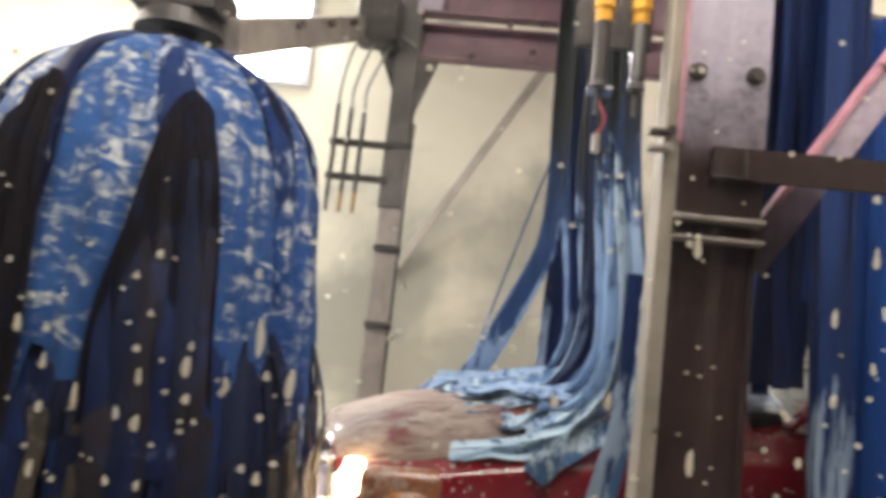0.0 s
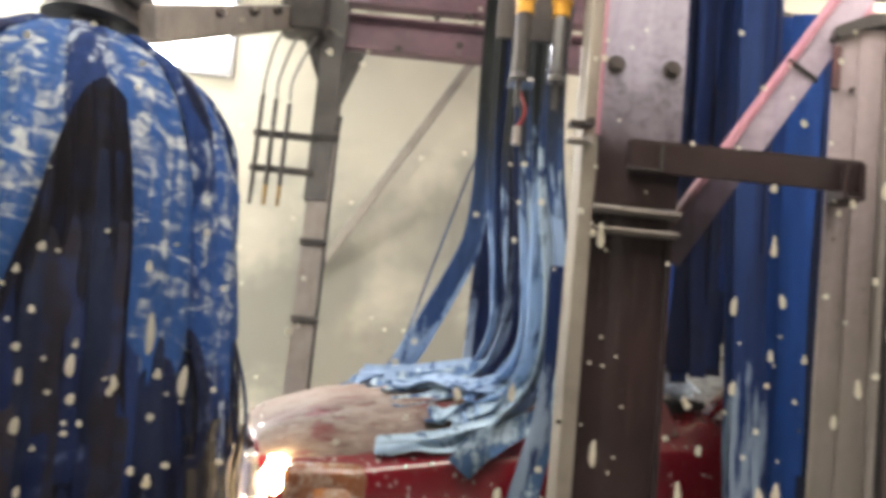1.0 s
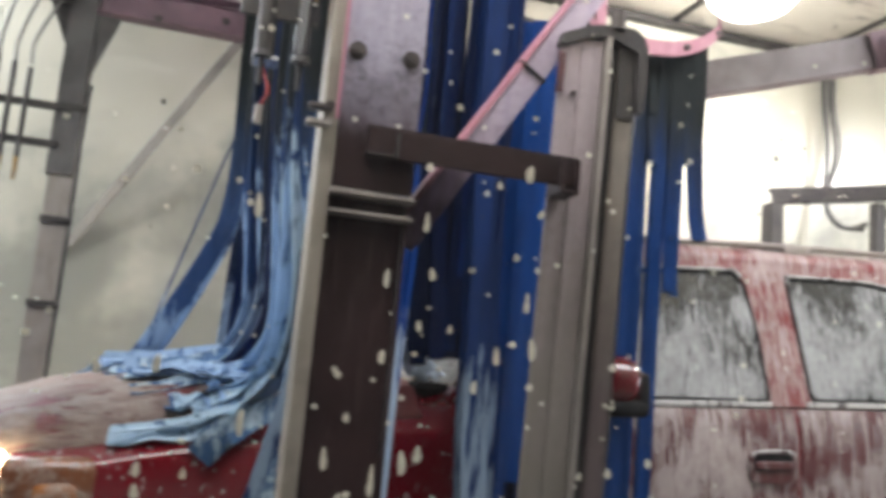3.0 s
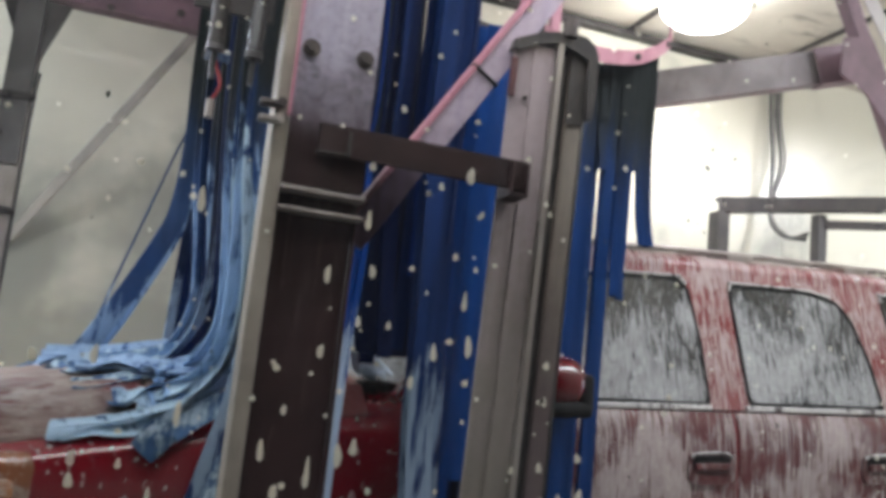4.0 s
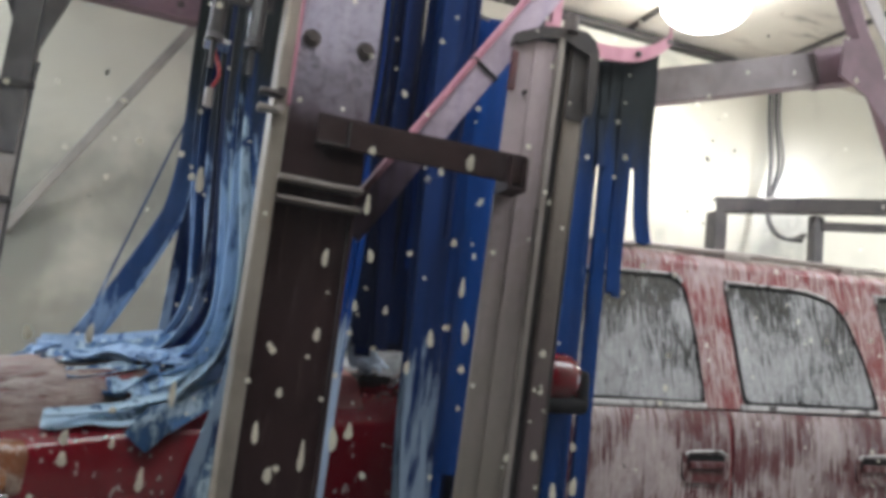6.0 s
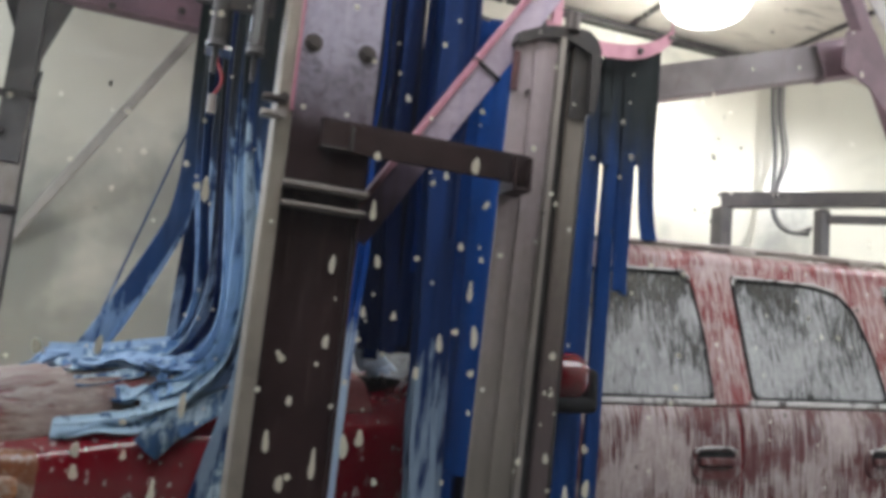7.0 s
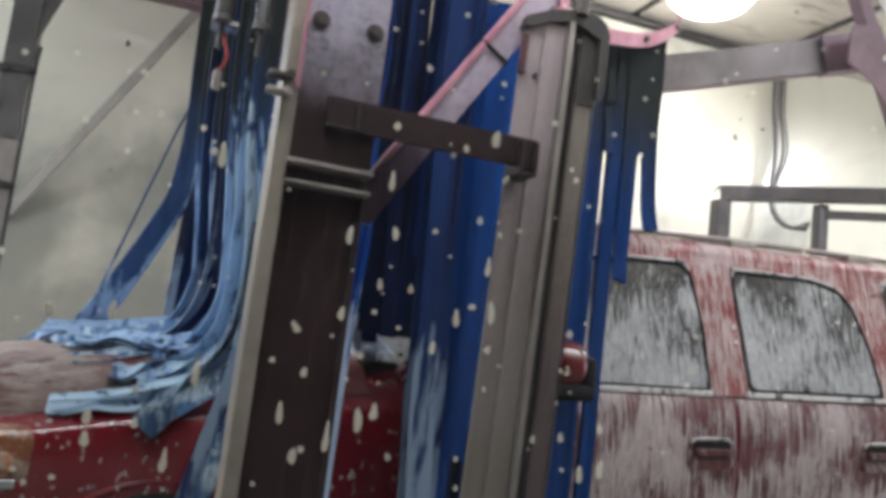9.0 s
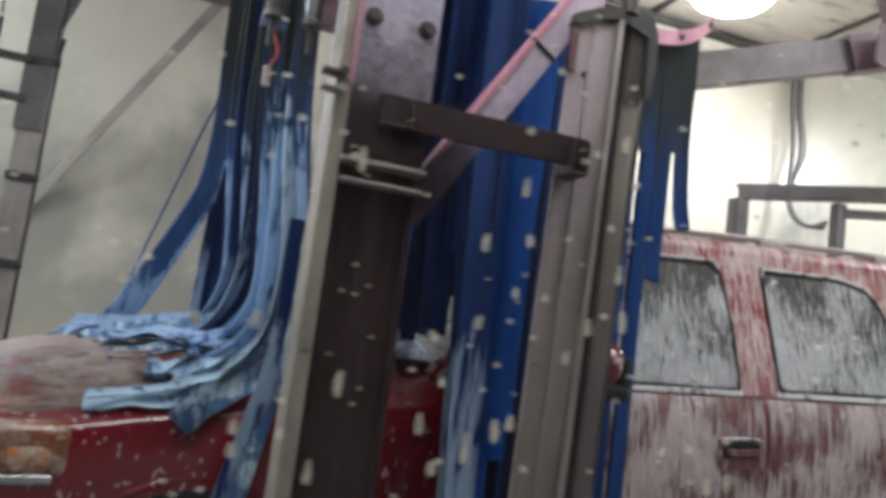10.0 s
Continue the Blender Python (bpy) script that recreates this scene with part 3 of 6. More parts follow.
def ground_z(x):
    return SLOPE * (x - 2.0)


bm = bmesh.new()
plate(bm, [(-7.5, 0.80, ground_z(-7.5)), (11.5, 0.80, ground_z(11.5)), (11.5, 5.9, ground_z(11.5)), (-7.5, 5.9, ground_z(-7.5))],
      (0, 0, -1), 0.2)
tagged(part("floor", bm, M_FLOOR), "wet grey concrete bay floor sloping towards the entry", "floor", kind="structure")
tagged(part("lobby_floor", boxed((-3.5, -3.2, -0.45), (5.0, 0.60, -0.30), 0), M_LOBBY), "plain dark lobby floor beside the bay",
       "floor", kind="structure")
# north wall with one high window
WIN = (-2.55, -1.32, 2.90, 3.62)
bm = bmesh.new()
for lo, hi in (((-7.5, 5.30, -0.7), (WIN[0], 5.50, 4.10)), ((WIN[1], 5.30, -0.7), (11.5, 5.50, 4.10)),
               ((WIN[0], 5.30, -0.7), (WIN[1], 5.50, WIN[2])), ((WIN[0], 5.30, WIN[3]), (WIN[1], 5.50, 4.10))):
    box(bm, lo, hi, 0)
tagged(part("wall_north", bm, M_WALL), "cream wall panels streaked with soap and water", "wall", kind="structure")
win = thing("window_1", ((WIN[0] + WIN[1]) / 2, 5.30, WIN[2]), "high bay window filled with white daylight", "window", kind="structure")
bm = bmesh.new()
hw, hh = (WIN[1] - WIN[0]) / 2, WIN[3] - WIN[2]
for lo, hi in (((-hw - 0.03, -0.025, -0.03), (hw + 0.03, 0.06, 0.02)), ((-hw - 0.03, -0.025, hh - 0.02), (hw + 0.03, 0.06, hh + 0.03)),
               ((-hw - 0.03, -0.022, 0.021), (-hw + 0.02, 0.06, hh - 0.021)), ((hw - 0.02, -0.022, 0.021), (hw + 0.03, 0.06, hh - 0.021)),
               ((-0.02, -0.02, 0.021), (0.02, 0.06, hh - 0.021))):
    box(bm, lo, hi, 0.003)
part("window_frame", bm, M_ALU, win)
for s in (-1, 1):
    x0, x1 = sorted((s * 0.021, s * (hw - 0.021)))
    part("pane", boxed((x0, 0.03, 0.022), (x1, 0.04, hh - 0.022), 0), M_DAY, win)
tagged(part("ceiling", boxed((-7.5, 0.60, CEIL), (11.5, 5.30, CEIL + 0.15), 0), M_CEIL), "dull grey metal ceiling panels over the bay",
       "ceiling", kind="structure")
bm = bmesh.new()
for k in range(14):
    box(bm, (-7.0 + k * 1.3, 0.62, CEIL - 0.025), (-6.96 + k * 1.3, 5.28, CEIL), 0.003)
tagged(part("ceiling_seams", bm, M_STEEL_DARK), "dark seams between the ceiling panels", "trim", kind="structure")
bm = box(bmesh.new(), (-7.4, 5.22, CEIL - 0.075), (4.6, 5.298, CEIL - 0.026), 0.006)
tagged(part("trim_wall_top", bm, M_STEEL_DARK), "dark metal strip along the top of the wall", "trim", kind="structure")
# end walls added out of view, with open doors for the fill light
for nm, x0, x1 in (("wall_west", -7.5, -7.3), ("wall_east", 11.3, 11.5)):
    bm = bmesh.new()
    box(bm, (x0, 0.80, -1.0), (x1, 1.3, CEIL), 0)
    box(bm, (x0, 4.7, -1.0), (x1, 5.30, CEIL), 0)
    box(bm, (x0, 1.3, 3.1), (x1, 4.7, CEIL), 0)
    tagged(part(nm, bm, M_WALL), "plain cream end wall added out of view, with an opening", "wall", kind="structure")
tagged(part("ground", boxed((-60, -60, -1.4), (60, 60, -1.0), 0), M_FLOOR), "plain wet concrete yard outside the bay", "ground", kind="structure")
# south wall with the viewing window
OP = (-1.4, 2.3, 0.45, 2.30)
bm = bmesh.new()
for lo, hi in (((-7.5, 0.62, -0.9), (OP[0], 0.80, CEIL)), ((OP[1], 0.62, -0.9), (11.5, 0.80, CEIL)),
               ((OP[0], 0.62, -0.9), (OP[1], 0.80, OP[2])), ((OP[0], 0.62, OP[3]), (OP[1], 0.80, CEIL))):
    box(bm, lo, hi, 0)
tagged(part("wall_south", bm, M_WALL), "cream wall between the bay and the lobby", "wall", kind="structure")
view = thing("window_2", ((OP[0] + OP[1]) / 2, 0.70, OP[2]), "lobby viewing window flecked with dried foam", "window", kind="structure")
vw, vh = (OP[1] - OP[0]) / 2, OP[3] - OP[2]
bm = bmesh.new()
for lo, hi in (((-vw, -0.05, 0), (vw, 0.05, 0.05)), ((-vw, -0.05, vh - 0.05), (vw, 0.05, vh)),
               ((-vw, -0.05, 0.051), (-vw + 0.05, 0.05, vh - 0.051)), ((vw - 0.05, -0.05, 0.051), (vw, 0.05, vh - 0.051))):
    box(bm, lo, hi, 0.004)
part("window_frame", bm, M_ALU, view)
pane = part("pane", boxed((-vw + 0.05, -0.004, 0.05), (vw - 0.05, 0.0, vh - 0.05), 0), M_PANE, view)
pane.visible_shadow = False
bm = bmesh.new()
for lo, hi in (((-3.7, -3.4, -0.45), (-3.5, 0.62, 2.75)), ((5.0, -3.4, -0.45), (5.2, 0.62, 2.75)), ((-3.5, -3.4, -0.45), (5.0, -3.2, 2.75))):
    box(bm, lo, hi, 0)
tagged(part("lobby_walls", bm, M_LOBBY), "plain dim lobby walls behind the viewing window", "wall", kind="structure")
tagged(part("lobby_ceiling", boxed((-3.7, -3.4, 2.75), (5.2, 0.61, 2.9), 0), M_LOBBY), "plain dim lobby ceiling", "ceiling", kind="structure")


# ---- bay lamps ----
def bay_lamp(x, y, lens):
    t = thing("bay_lamp", (x, y, CEIL), "round high bay lamp glowing white under the ceiling", "lamp", "bay lamps")
    drop = 0.05
    bm = bmesh.new()
    prof = [(0.07, -0.02), (0.10, -0.10), (0.20, -0.17), (0.25, -0.24), (0.245, -0.245), (0.19, -0.18), (0.0, -0.12)]
    rows = [[Vector((r * math.cos(a), r * math.sin(a), z + drop)) for a in [2 * math.pi * k / 28 for k in range(28)]] for r, z in prof[:-1]]
    grid_mesh(bm, rows, True)
    part("reflector", bm, M_ALU, t, smooth=True)
    bm = bmesh.new()
    bmesh.ops.create_uvsphere(bm, u_segments=24, v_segments=12, radius=0.285, matrix=Matrix.Translation((0, 0, -0.245 + drop)) @ Matrix.Diagonal((1, 1, 0.55, 1)))
    part("globe", bm, lens, t, "glowing white lens", True)
    part("stem", rod(bmesh.new(), (0, 0, 0), (0, 0, -0.05 + drop), 0.03, 16), M_ALU, t)
    return t


for lx, ly, watts in LAMPS:
    bay_lamp(lx, ly, M_LAMP)


def strip_lamp(x, y):
    t = thing("strip_lamp", (x, y, CEIL), "long twin tube ceiling lamp added out of view", "lamp", "strip lamps")
    part("housing", boxed((-1.25, -0.17, -0.125), (1.25, 0.17, -0.06), 0.01), M_ALU, t)
    for dy in (-0.09, 0.09):
        part("tube", rod(bmesh.new(), (-1.2, dy, -0.165), (1.2, dy, -0.165), 0.032, 14), M_LAMP_DIM, t, "glowing white tube")
    for dx in (-0.9, 0.9):
        part("stem", rod(bmesh.new(), (dx, 0, -0.06), (dx, 0, 0.0), 0.012, 10), M_ALU, t)
    return t


for lx, ly, watts in STRIPS:
    strip_lamp(lx, ly)


# ---- the near gantry: two posts, bracket and brace ----
def post_channel():
    t = thing("gantry_post", (0.605, 1.80, ground_z(0.6)), "steel gantry post, lilac plate bolted over a brown lower channel", "post", "gantry posts")
    z0 = t.location.z

    def add(name, lo, hi, mat, bevel=0.003, label=""):
        o = (0.605, 1.80, z0)
        return part(name, boxed([lo[i] - o[i] for i in range(3)], [hi[i] - o[i] for i in range(3)], bevel), mat, t, label)

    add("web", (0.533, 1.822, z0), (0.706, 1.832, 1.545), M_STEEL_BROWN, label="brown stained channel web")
    add("side_flange", (0.496, 1.798, z0 + 0.012), (0.531, 1.92, 3.55), M_STEEL_CREAM, 0.006, "cream flange")
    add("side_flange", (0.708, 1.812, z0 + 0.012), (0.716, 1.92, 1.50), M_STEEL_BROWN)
    add("upper_plate", (0.532, 1.796, 1.548), (0.716, 1.808, 3.55), M_PLATE_LIT_STAINED, 0.002, "lilac grey steel plate with two bolts")
    add("plate_edge", (0.524, 1.786, 1.70), (0.5315, 1.797, 3.55), M_STEEL_PINK, 0.002, "pink primed edge")
    add("lip", (0.530, 1.775, 1.530), (0.722, 1.835, 1.541), M_STEEL_GREY, 0.003)
    add("lip", (0.531, 1.780, 1.487), (0.722, 1.835, 1.496), M_STEEL_GREY, 0.003)
    add("slot_back", (0.534, 1.834, 1.44), (0.714, 1.842, 1.53), M_STEEL_DARK, 0.002)
    add("base_plate", (0.46, 1.74, z0), (0.76, 1.98, z0 + 0.012), M_STEEL_BROWN, 0.003)
    for x in (0.559, 0.685):
        bolt(t, (x - 0.605, 1.796 - 1.80, 1.868 - z0))
    for k, z in enumerate((1.722, 1.685)):
        bm = bmesh.new()
        box(bm, (0.462 - 0.605, -0.02, z - 0.008 - z0), (0.512 - 0.605, 0.012, z + 0.006 - z0), 0.004)
        rod(bm, (0.508 - 0.605, -0.012, z - z0), (0.508 - 0.605, -0.03, z - z0), 0.011, 10)
        part("clip", bm, M_STEEL_GREY if k else M_BOLT, t)
    return t


def post_box():
    t = thing("gantry_post", (1.175, 1.86, ground_z(1.17)), "galvanised gantry post, lilac above and tan below, dark capped top", "post",
              "gantry posts", turn=(0, 1.45, 0))
    z0 = t.location.z

    def add(name, x0, x1, y0, y1, top, mat, bevel=0.003, label="", low=0.0):
        return part(name, boxed((x0, y0, low), (x1, y1, top - z0), bevel), mat, t, label)

    add("web", -0.148, -0.030, -0.012, -0.003, 2.035, M_POST_TWO_TONE, 0.002, "lilac web turning tan below")
    add("web_step", -0.092, -0.032, -0.016, -0.0125, 2.03, M_POST_TWO_TONE, 0.001)
    add("rib", -0.0295, -0.012, -0.026, 0.008, 2.05, M_STEEL_GREY, 0.005)
    add("groove", -0.0115, 0.016, 0.000, 0.010, 2.03, M_STEEL_DARK, 0.002)
    add("side_flange", 0.0165, 0.068, -0.010, 0.075, 2.04, M_FLANGE_TWO_TONE, 0.008)
    add("edge_strip", 0.0685, 0.0735, -0.010, 0.080, 2.0, M_CHROME, 0.001)
    add("base_plate", -0.17, 0.11, -0.06, 0.16, z0 + 0.012, M_STEEL_BROWN, 0.003)
    cap_bm = plate(bmesh.new(), [(x, -0.026, z - z0) for x, z in ((-0.153, 2.003), (-0.148, 2.03), (-0.075, 2.066), (0.0, 2.083), (0.050, 2.082), (0.075, 2.066), (0.090, 2.035),
                                                                  (0.092, 1.93), (0.088, 1.865), (0.070, 1.858), (0.066, 1.93), (0.062, 2.02), (-0.02, 2.048), (-0.09, 2.028), (-0.140, 2.000))], (0, 1, 0), 0.105)
    part("cap", cap_bm, M_STEEL_DARK, t, "dark steel cap strap")
    # thin dark plate over the flange's upper part
    add("upper_liner", 0.0165, 0.067, -0.014, -0.0105, 2.04, M_STEEL_DARK, 0.001, "dark upper liner", 1.84 - z0)
    part("cap_pin", rod(bmesh.new(), (0.0, -0.02, 2.07 - z0), (0.0, -0.02, 2.12 - z0), 0.02, 12), M_BOLT, t)
    part("brace_tab", boxed((-0.155, -0.024, 1.875 - z0), (-0.136, -0.0125, 1.980 - z0), 0.004), M_RED_RUST, t, "dark red tab at the brace's end")
    bolt(t, (-0.105, -0.0125, 1.88 - z0), r=0.004)
    return t


post_channel()
post_box()

brk = thing("cross_bracket", (0.86, 1.775, 1.655), "brown angle iron bracket bolted between the gantry posts", "bracket")
bm = bmesh.new()
box(bm, (-0.262, -0.004, -0.033), (0.252, 0.004, 0.033), 0.002)
box(bm, (-0.262, -0.004, 0.0335), (0.252, 0.055, 0.0395), 0.002)
part("angle_bar", bm, M_STEEL_RUST, brk)
bm = box(bmesh.new(), (-0.262, -0.006, -0.03), (-0.19, 0.02, -0.024), 0.002)
box(bm, (-0.195, -0.012, -0.030), (-0.188, -0.0045, 0.028), 0.002)
part("end_tab", bm, M_STEEL_DARK, brk)
bm = bmesh.new()
box(bm, (0.205, -0.02, -0.052), (0.213, 0.07, 0.030), 0.002)
box(bm, (0.244, -0.02, -0.052), (0.252, 0.07, 0.030), 0.002)
box(bm, (0.213, -0.02, -0.052), (0.244, 0.07, -0.045), 0.002)
part("end_clip", bm, M_STEEL_BROWN, brk)

brace = thing("diagonal_brace", (0.905, 1.87, 1.76), "lilac diagonal steel brace with a pink primed edge", "brace")
bm = bmesh.new()
o = Vector((0.905, 1.87, 1.76))
d = Vector((0.27, 0, 0.43)).normalized()
n = Vector((-d.z, 0, d.x))
m = Matrix(((d.x, 0, n.x, 0), (0, 1, 0, 0), (d.z, 0, n.z, 0), (0, 0, 0, 1)))
box(bm, (-0.36, 0.0, -0.040), (0.196, 0.010, 0.022), 0.002, m)
box(bm, (0.204, 0.0, -0.040), (1.2, 0.010, 0.022), 0.002, m)
part("face", bm, M_BRACE_SHADED_STAIN, brace)
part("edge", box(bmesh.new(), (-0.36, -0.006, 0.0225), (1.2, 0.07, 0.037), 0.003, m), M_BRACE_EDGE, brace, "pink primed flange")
bm = box(bmesh.new(), (0.197, -0.008, -0.044), (0.203, 0.012, 0.040), 0.001, m)
part("strap", bm, M_STEEL_DARK, brace)

# second brace behind the post, running up out of sight
far_brace = thing("upper_brace", (1.16, 1.95, 2.02), "pink primed steel strut above the post", "brace")
bm = bmesh.new()
bar(bm, (-0.02, 0.06, 0.03), (0.10, 0.02, 0.75), 0.03, 0.04, 0.003)
part("strut", bm, M_STEEL_PINK, far_brace)

# head beam that carries posts and curtains
head = thing("head_beam", (0.9, 1.99, 3.45), "dark steel head beam over the gantry posts", "beam")
part("beam", channel(bmesh.new(), (-1.6, 0, 0), (2.2, 0, 0), 0.10, 0.16), M_STEEL_DARK, head)
for x in (-1.5, 2.1):
    part("hanger", boxed((x - 0.03, -0.03, 0.08), (x + 0.03, 0.03, CEIL - 3.45), 0.003), M_STEEL_DARK, head)


# ---- air cylinders beside the post ----
def air_cylinder(x, y, z, metal):
    t = thing("air_cylinder", (x, y, z), "steel air cylinder with a yellow end cap", "cylinder", "air cylinders")
    part("barrel", rod(bmesh.new(), (0, 0, 0.0), (0, 0, 0.15), 0.019, 18), metal, t)
    part("collar", rod(bmesh.new(), (0, 0, -0.014), (0, 0, 0.0), 0.021, 14), M_STEEL_OLIVE, t)
    bm = rod(bmesh.new(), (0, 0, 0.15), (0, 0, 0.185), 0.021, 16)
    rod(bm, (0, 0, 0.185), (0, 0, 0.25), 0.026, 16, 0.022)
    part("end_cap", bm, M_YELLOW, t, "yellow plastic end cap")
    part("piston_rod", rod(bmesh.new(), (0, 0, -0.08), (0, 0, -0.014), 0.007, 10), M_STEEL_DARK, t)
    part("top_rod", rod(bmesh.new(), (0, 0, 0.25), (0, 0, 1.40), 0.012, 10), M_STEEL_DARK, t)
    return t


air_cylinder(0.352, 1.92, 1.87, M_STEEL_DARK)
air_cylinder(0.442, 1.92, 1.87, M_CYL)
carrier = thing("cylinder_carrier", (0.39, 1.99, 2.6), "dark steel carrier behind the air cylinders", "bracket")
part("bar", boxed((-0.085, 0.0, -0.56), (-0.06, 0.03, 0.77), 0.003), M_STEEL_DARK, carrier)
part("bar", boxed((0.005, 0.0, -0.50), (0.03, 0.03, 0.77), 0.003), M_STEEL_DARK, carrier)
part("air_hose", tube(bmesh.new(), [(-0.04, -0.06, -0.73), (-0.03, -0.05, -0.77), (-0.015, -0.06, -0.82), (-0.03, -0.05, -0.86)], 0.004), M_RED_HOSE, carrier, "short red air hose")
part("hose_fitting", rod(bmesh.new(), (-0.03, -0.05, -0.90), (-0.03, -0.05, -0.855), 0.010, 10), M_STEEL_GREY, carrier)
part("hose_clip", boxed((-0.06, -0.062, -0.745), (0.0, 0.0, -0.735), 0.002), M_CHROME, carrier)
part("plate", boxed((-0.10, -0.01, -0.62), (0.09, 0.0, -0.5), 0.003), M_STEEL_DARK, carrier)


# ---- cloth curtains ----
def strip(parent, points, width, across, mat, rnd, wave=0.006, thick=0.006, taper=1.0, steps=6, cup=0.0, label="", tip=False):
    o = parent.matrix_world.translation
    bm = ribbon(bmesh.new(), [Vector(p) - o for p in points], width, across, thick, steps, wave, rnd, taper, cup, tip)
    return part("cloth_strip", bm, mat, parent, label, True)


def lerp_table(table, x):
    """Piecewise linear through (x, value) rows."""
    if x <= table[0][0]:
        return table[0][1]
    for (a, va), (b, vb) in zip(table, table[1:]):
        if x <= b:
            return va + (vb - va) * (x - a) / (b - a)
    return table[-1][1]


def side_y(z):
    """Half width of the car's side at a height, below the windows and up to the roof."""
    return lerp_table([(0.40, 0.85), (0.60, 0.885), (0.80, 0.90), (0.95, 0.90), (1.05, 0.89), (1.10, 0.872), (1.70, 0.745)], z)


CREASE = [(-2.35, 0.86), (-1.93, 0.903), (-1.80, 0.923), (-1.647, 0.944), (-1.467, 0.963), (-0.983, 0.999), (-0.78, 1.005)]
HOOD = [(-2.35, 0.97), (-2.25, 1.05), (-2.1, 1.115), (-1.95, 1.148), (-1.75, 1.165), (-0.8, 1.18)]


def body_section(x):
    zc, zh = lerp_table(CREASE, x), lerp_table(HOOD, x)
    hood = [(0.85, 0.42), (0.885, 0.60), (0.90, 0.78), (0.897, zc - 0.06), (0.893, zc - 0.016), (0.886, zc - 0.004), (0.874, zc + 0.004), (0.83, zc + 0.040), (0.70, zh - 0.045), (0.45, zh - 0.012), (0.2, zh), (0.0, zh + 0.004)]
    cab = [(0.85, 0.42), (0.885, 0.60), (0.90, 0.80), (0.90, 0.95), (0.897, 0.99), (0.894, 1.02), (0.89, 1.05), (0.872, 1.098), (0.82, 1.10), (0.6, 1.10), (0.3, 1.10), (0.0, 1.10)]
    k = min(1.0, max(0.0, (x + 0.86) / 0.12))
    k = k * k * (3 - 2 * k)
    return [(a[0] + (b[0] - a[0]) * k, a[1] + (b[1] - a[1]) * k) for a, b in zip(hood, cab)]


def hood_top(x, y):
    """Height of the car's hood in the world, by place."""
    sec = body_section(min(-0.9, x - 2.0))
    return lerp_table(sorted(sec[3:]), abs(y - 3.6)) + SLOPE * (x - 2.0) + 0.012


rnd = random.Random(11)
cur1 = thing("cloth_curtain", (0.35, 2.9, 3.40), "pale blue soapy cloth curtain trailing over the red hood", "curtain", "cloth curtains")
part("rail", boxed((-0.25, -0.75, -0.03), (0.25, 1.3, 0.03), 0.004), M_STEEL_DARK, cur1)


def lay_path(rnd, x, y, heading, length, lift):
    """A length of cloth lying on the hood from (x, y), wandering and rippled."""
    pts = []
    n = max(4, int(length / 0.075))
    for j in range(n + 1):
        t = j / n
        xx = x + length * t * math.cos(heading) + rnd.uniform(-0.008, 0.008)
        yy = max(2.725, y + length * t * math.sin(heading) + 0.03 * math.sin(j * 1.1 + lift * 90))
        pts.append((xx, yy, hood_top(xx, yy) + lift + 0.012 * abs(math.sin(j * 1.45 + x * 40)) * (1 - 0.5 * t)))
    return pts


# near strips hang along the post and bend forward onto the hood
for k in range(30):
    t = k / 29
    y = 2.66 + 0.56 * t + rnd.uniform(-0.03, 0.03)
    x = 0.600 - 0.10 * t + rnd.uniform(-0.035, 0.030) - 0.045 * (k % 3 == 2)
    lift = 0.010 + 0.008 * (k % 4)
    width = rnd.choice((0.022, 0.032, 0.045, 0.055, 0.065))
    land = max(2.80, y + rnd.uniform(0.02, 0.12))
    lean = rnd.uniform(0.0, 0.03)
    pts = [(x - 0.07, y, 3.38), (x - 0.065, y, 2.4), (x - 0.05 + rnd.uniform(-0.02, 0.02), y, 1.90), (x - 0.01 + rnd.uniform(-0.012, 0.012), y, 1.50),
           (x - lean * 0.3, y + 0.02, hood_top(x, land) + 0.22), (x - 0.035 - lean, (y + land) / 2, hood_top(x, land) + 0.09)]
    pts += lay_path(rnd, x - 0.10 - lean, land, math.pi - rnd.uniform(-0.12, 0.20), rnd.uniform(0.05, 0.13), lift)
    # strips farther in take darker cloth: the dark gaps' shade put into colour
    strip(cur1, pts, width, (0.75, 0.6, 0), (M_CLOTH_PALE, M_CLOTH_DUSK, M_CLOTH_PALE, M_CLOTH_MID)[k % 4] if t < 0.45 else (M_CLOTH_DUSK, M_CLOTH_PALE, M_CLOTH_NAVY, M_CLOTH_MID)[k % 4], rnd, 0.006,
          steps=5, cup=rnd.uniform(-0.12, 0.12))
# broad pale strips at the near side, which run on along the hood's edge
for k, (w, dx, y, end) in enumerate(((0.125, -0.01, 2.67, 0.055), (0.085, 0.025, 2.71, 0.30), (0.075, -0.050, 2.75, 0.22))):
    pts = [(0.52 + dx, y, 3.38), (0.525 + dx, y, 2.3), (0.545 + dx, y, 1.80), (0.585 + dx, y, 1.45), (0.572 + dx, y + 0.02, 1.24), (0.53 + dx, y + 0.05, 1.115), (0.46 + dx, 2.75 + 0.02 * k, 1.03)]
    n = 7
    for i in range(n + 1):
        x = 0.40 + dx + (end - 0.40 - dx) * i / n
        pts.append((x, 2.752 + 0.03 * k + 0.006 * math.sin(i * 1.3 + k), hood_top(x, 2.755 + 0.03 * k) + 0.016 + 0.014 * i / n + 0.010 * k + 0.005 * math.sin(i * 1.9 + k)))
    strip(cur1, pts, w, (0.35, 0.62, 0.70), M_CLOTH_FRONT, rnd, 0.004, steps=5, cup=0.10, taper=0.50 if k == 0 else 0.8)
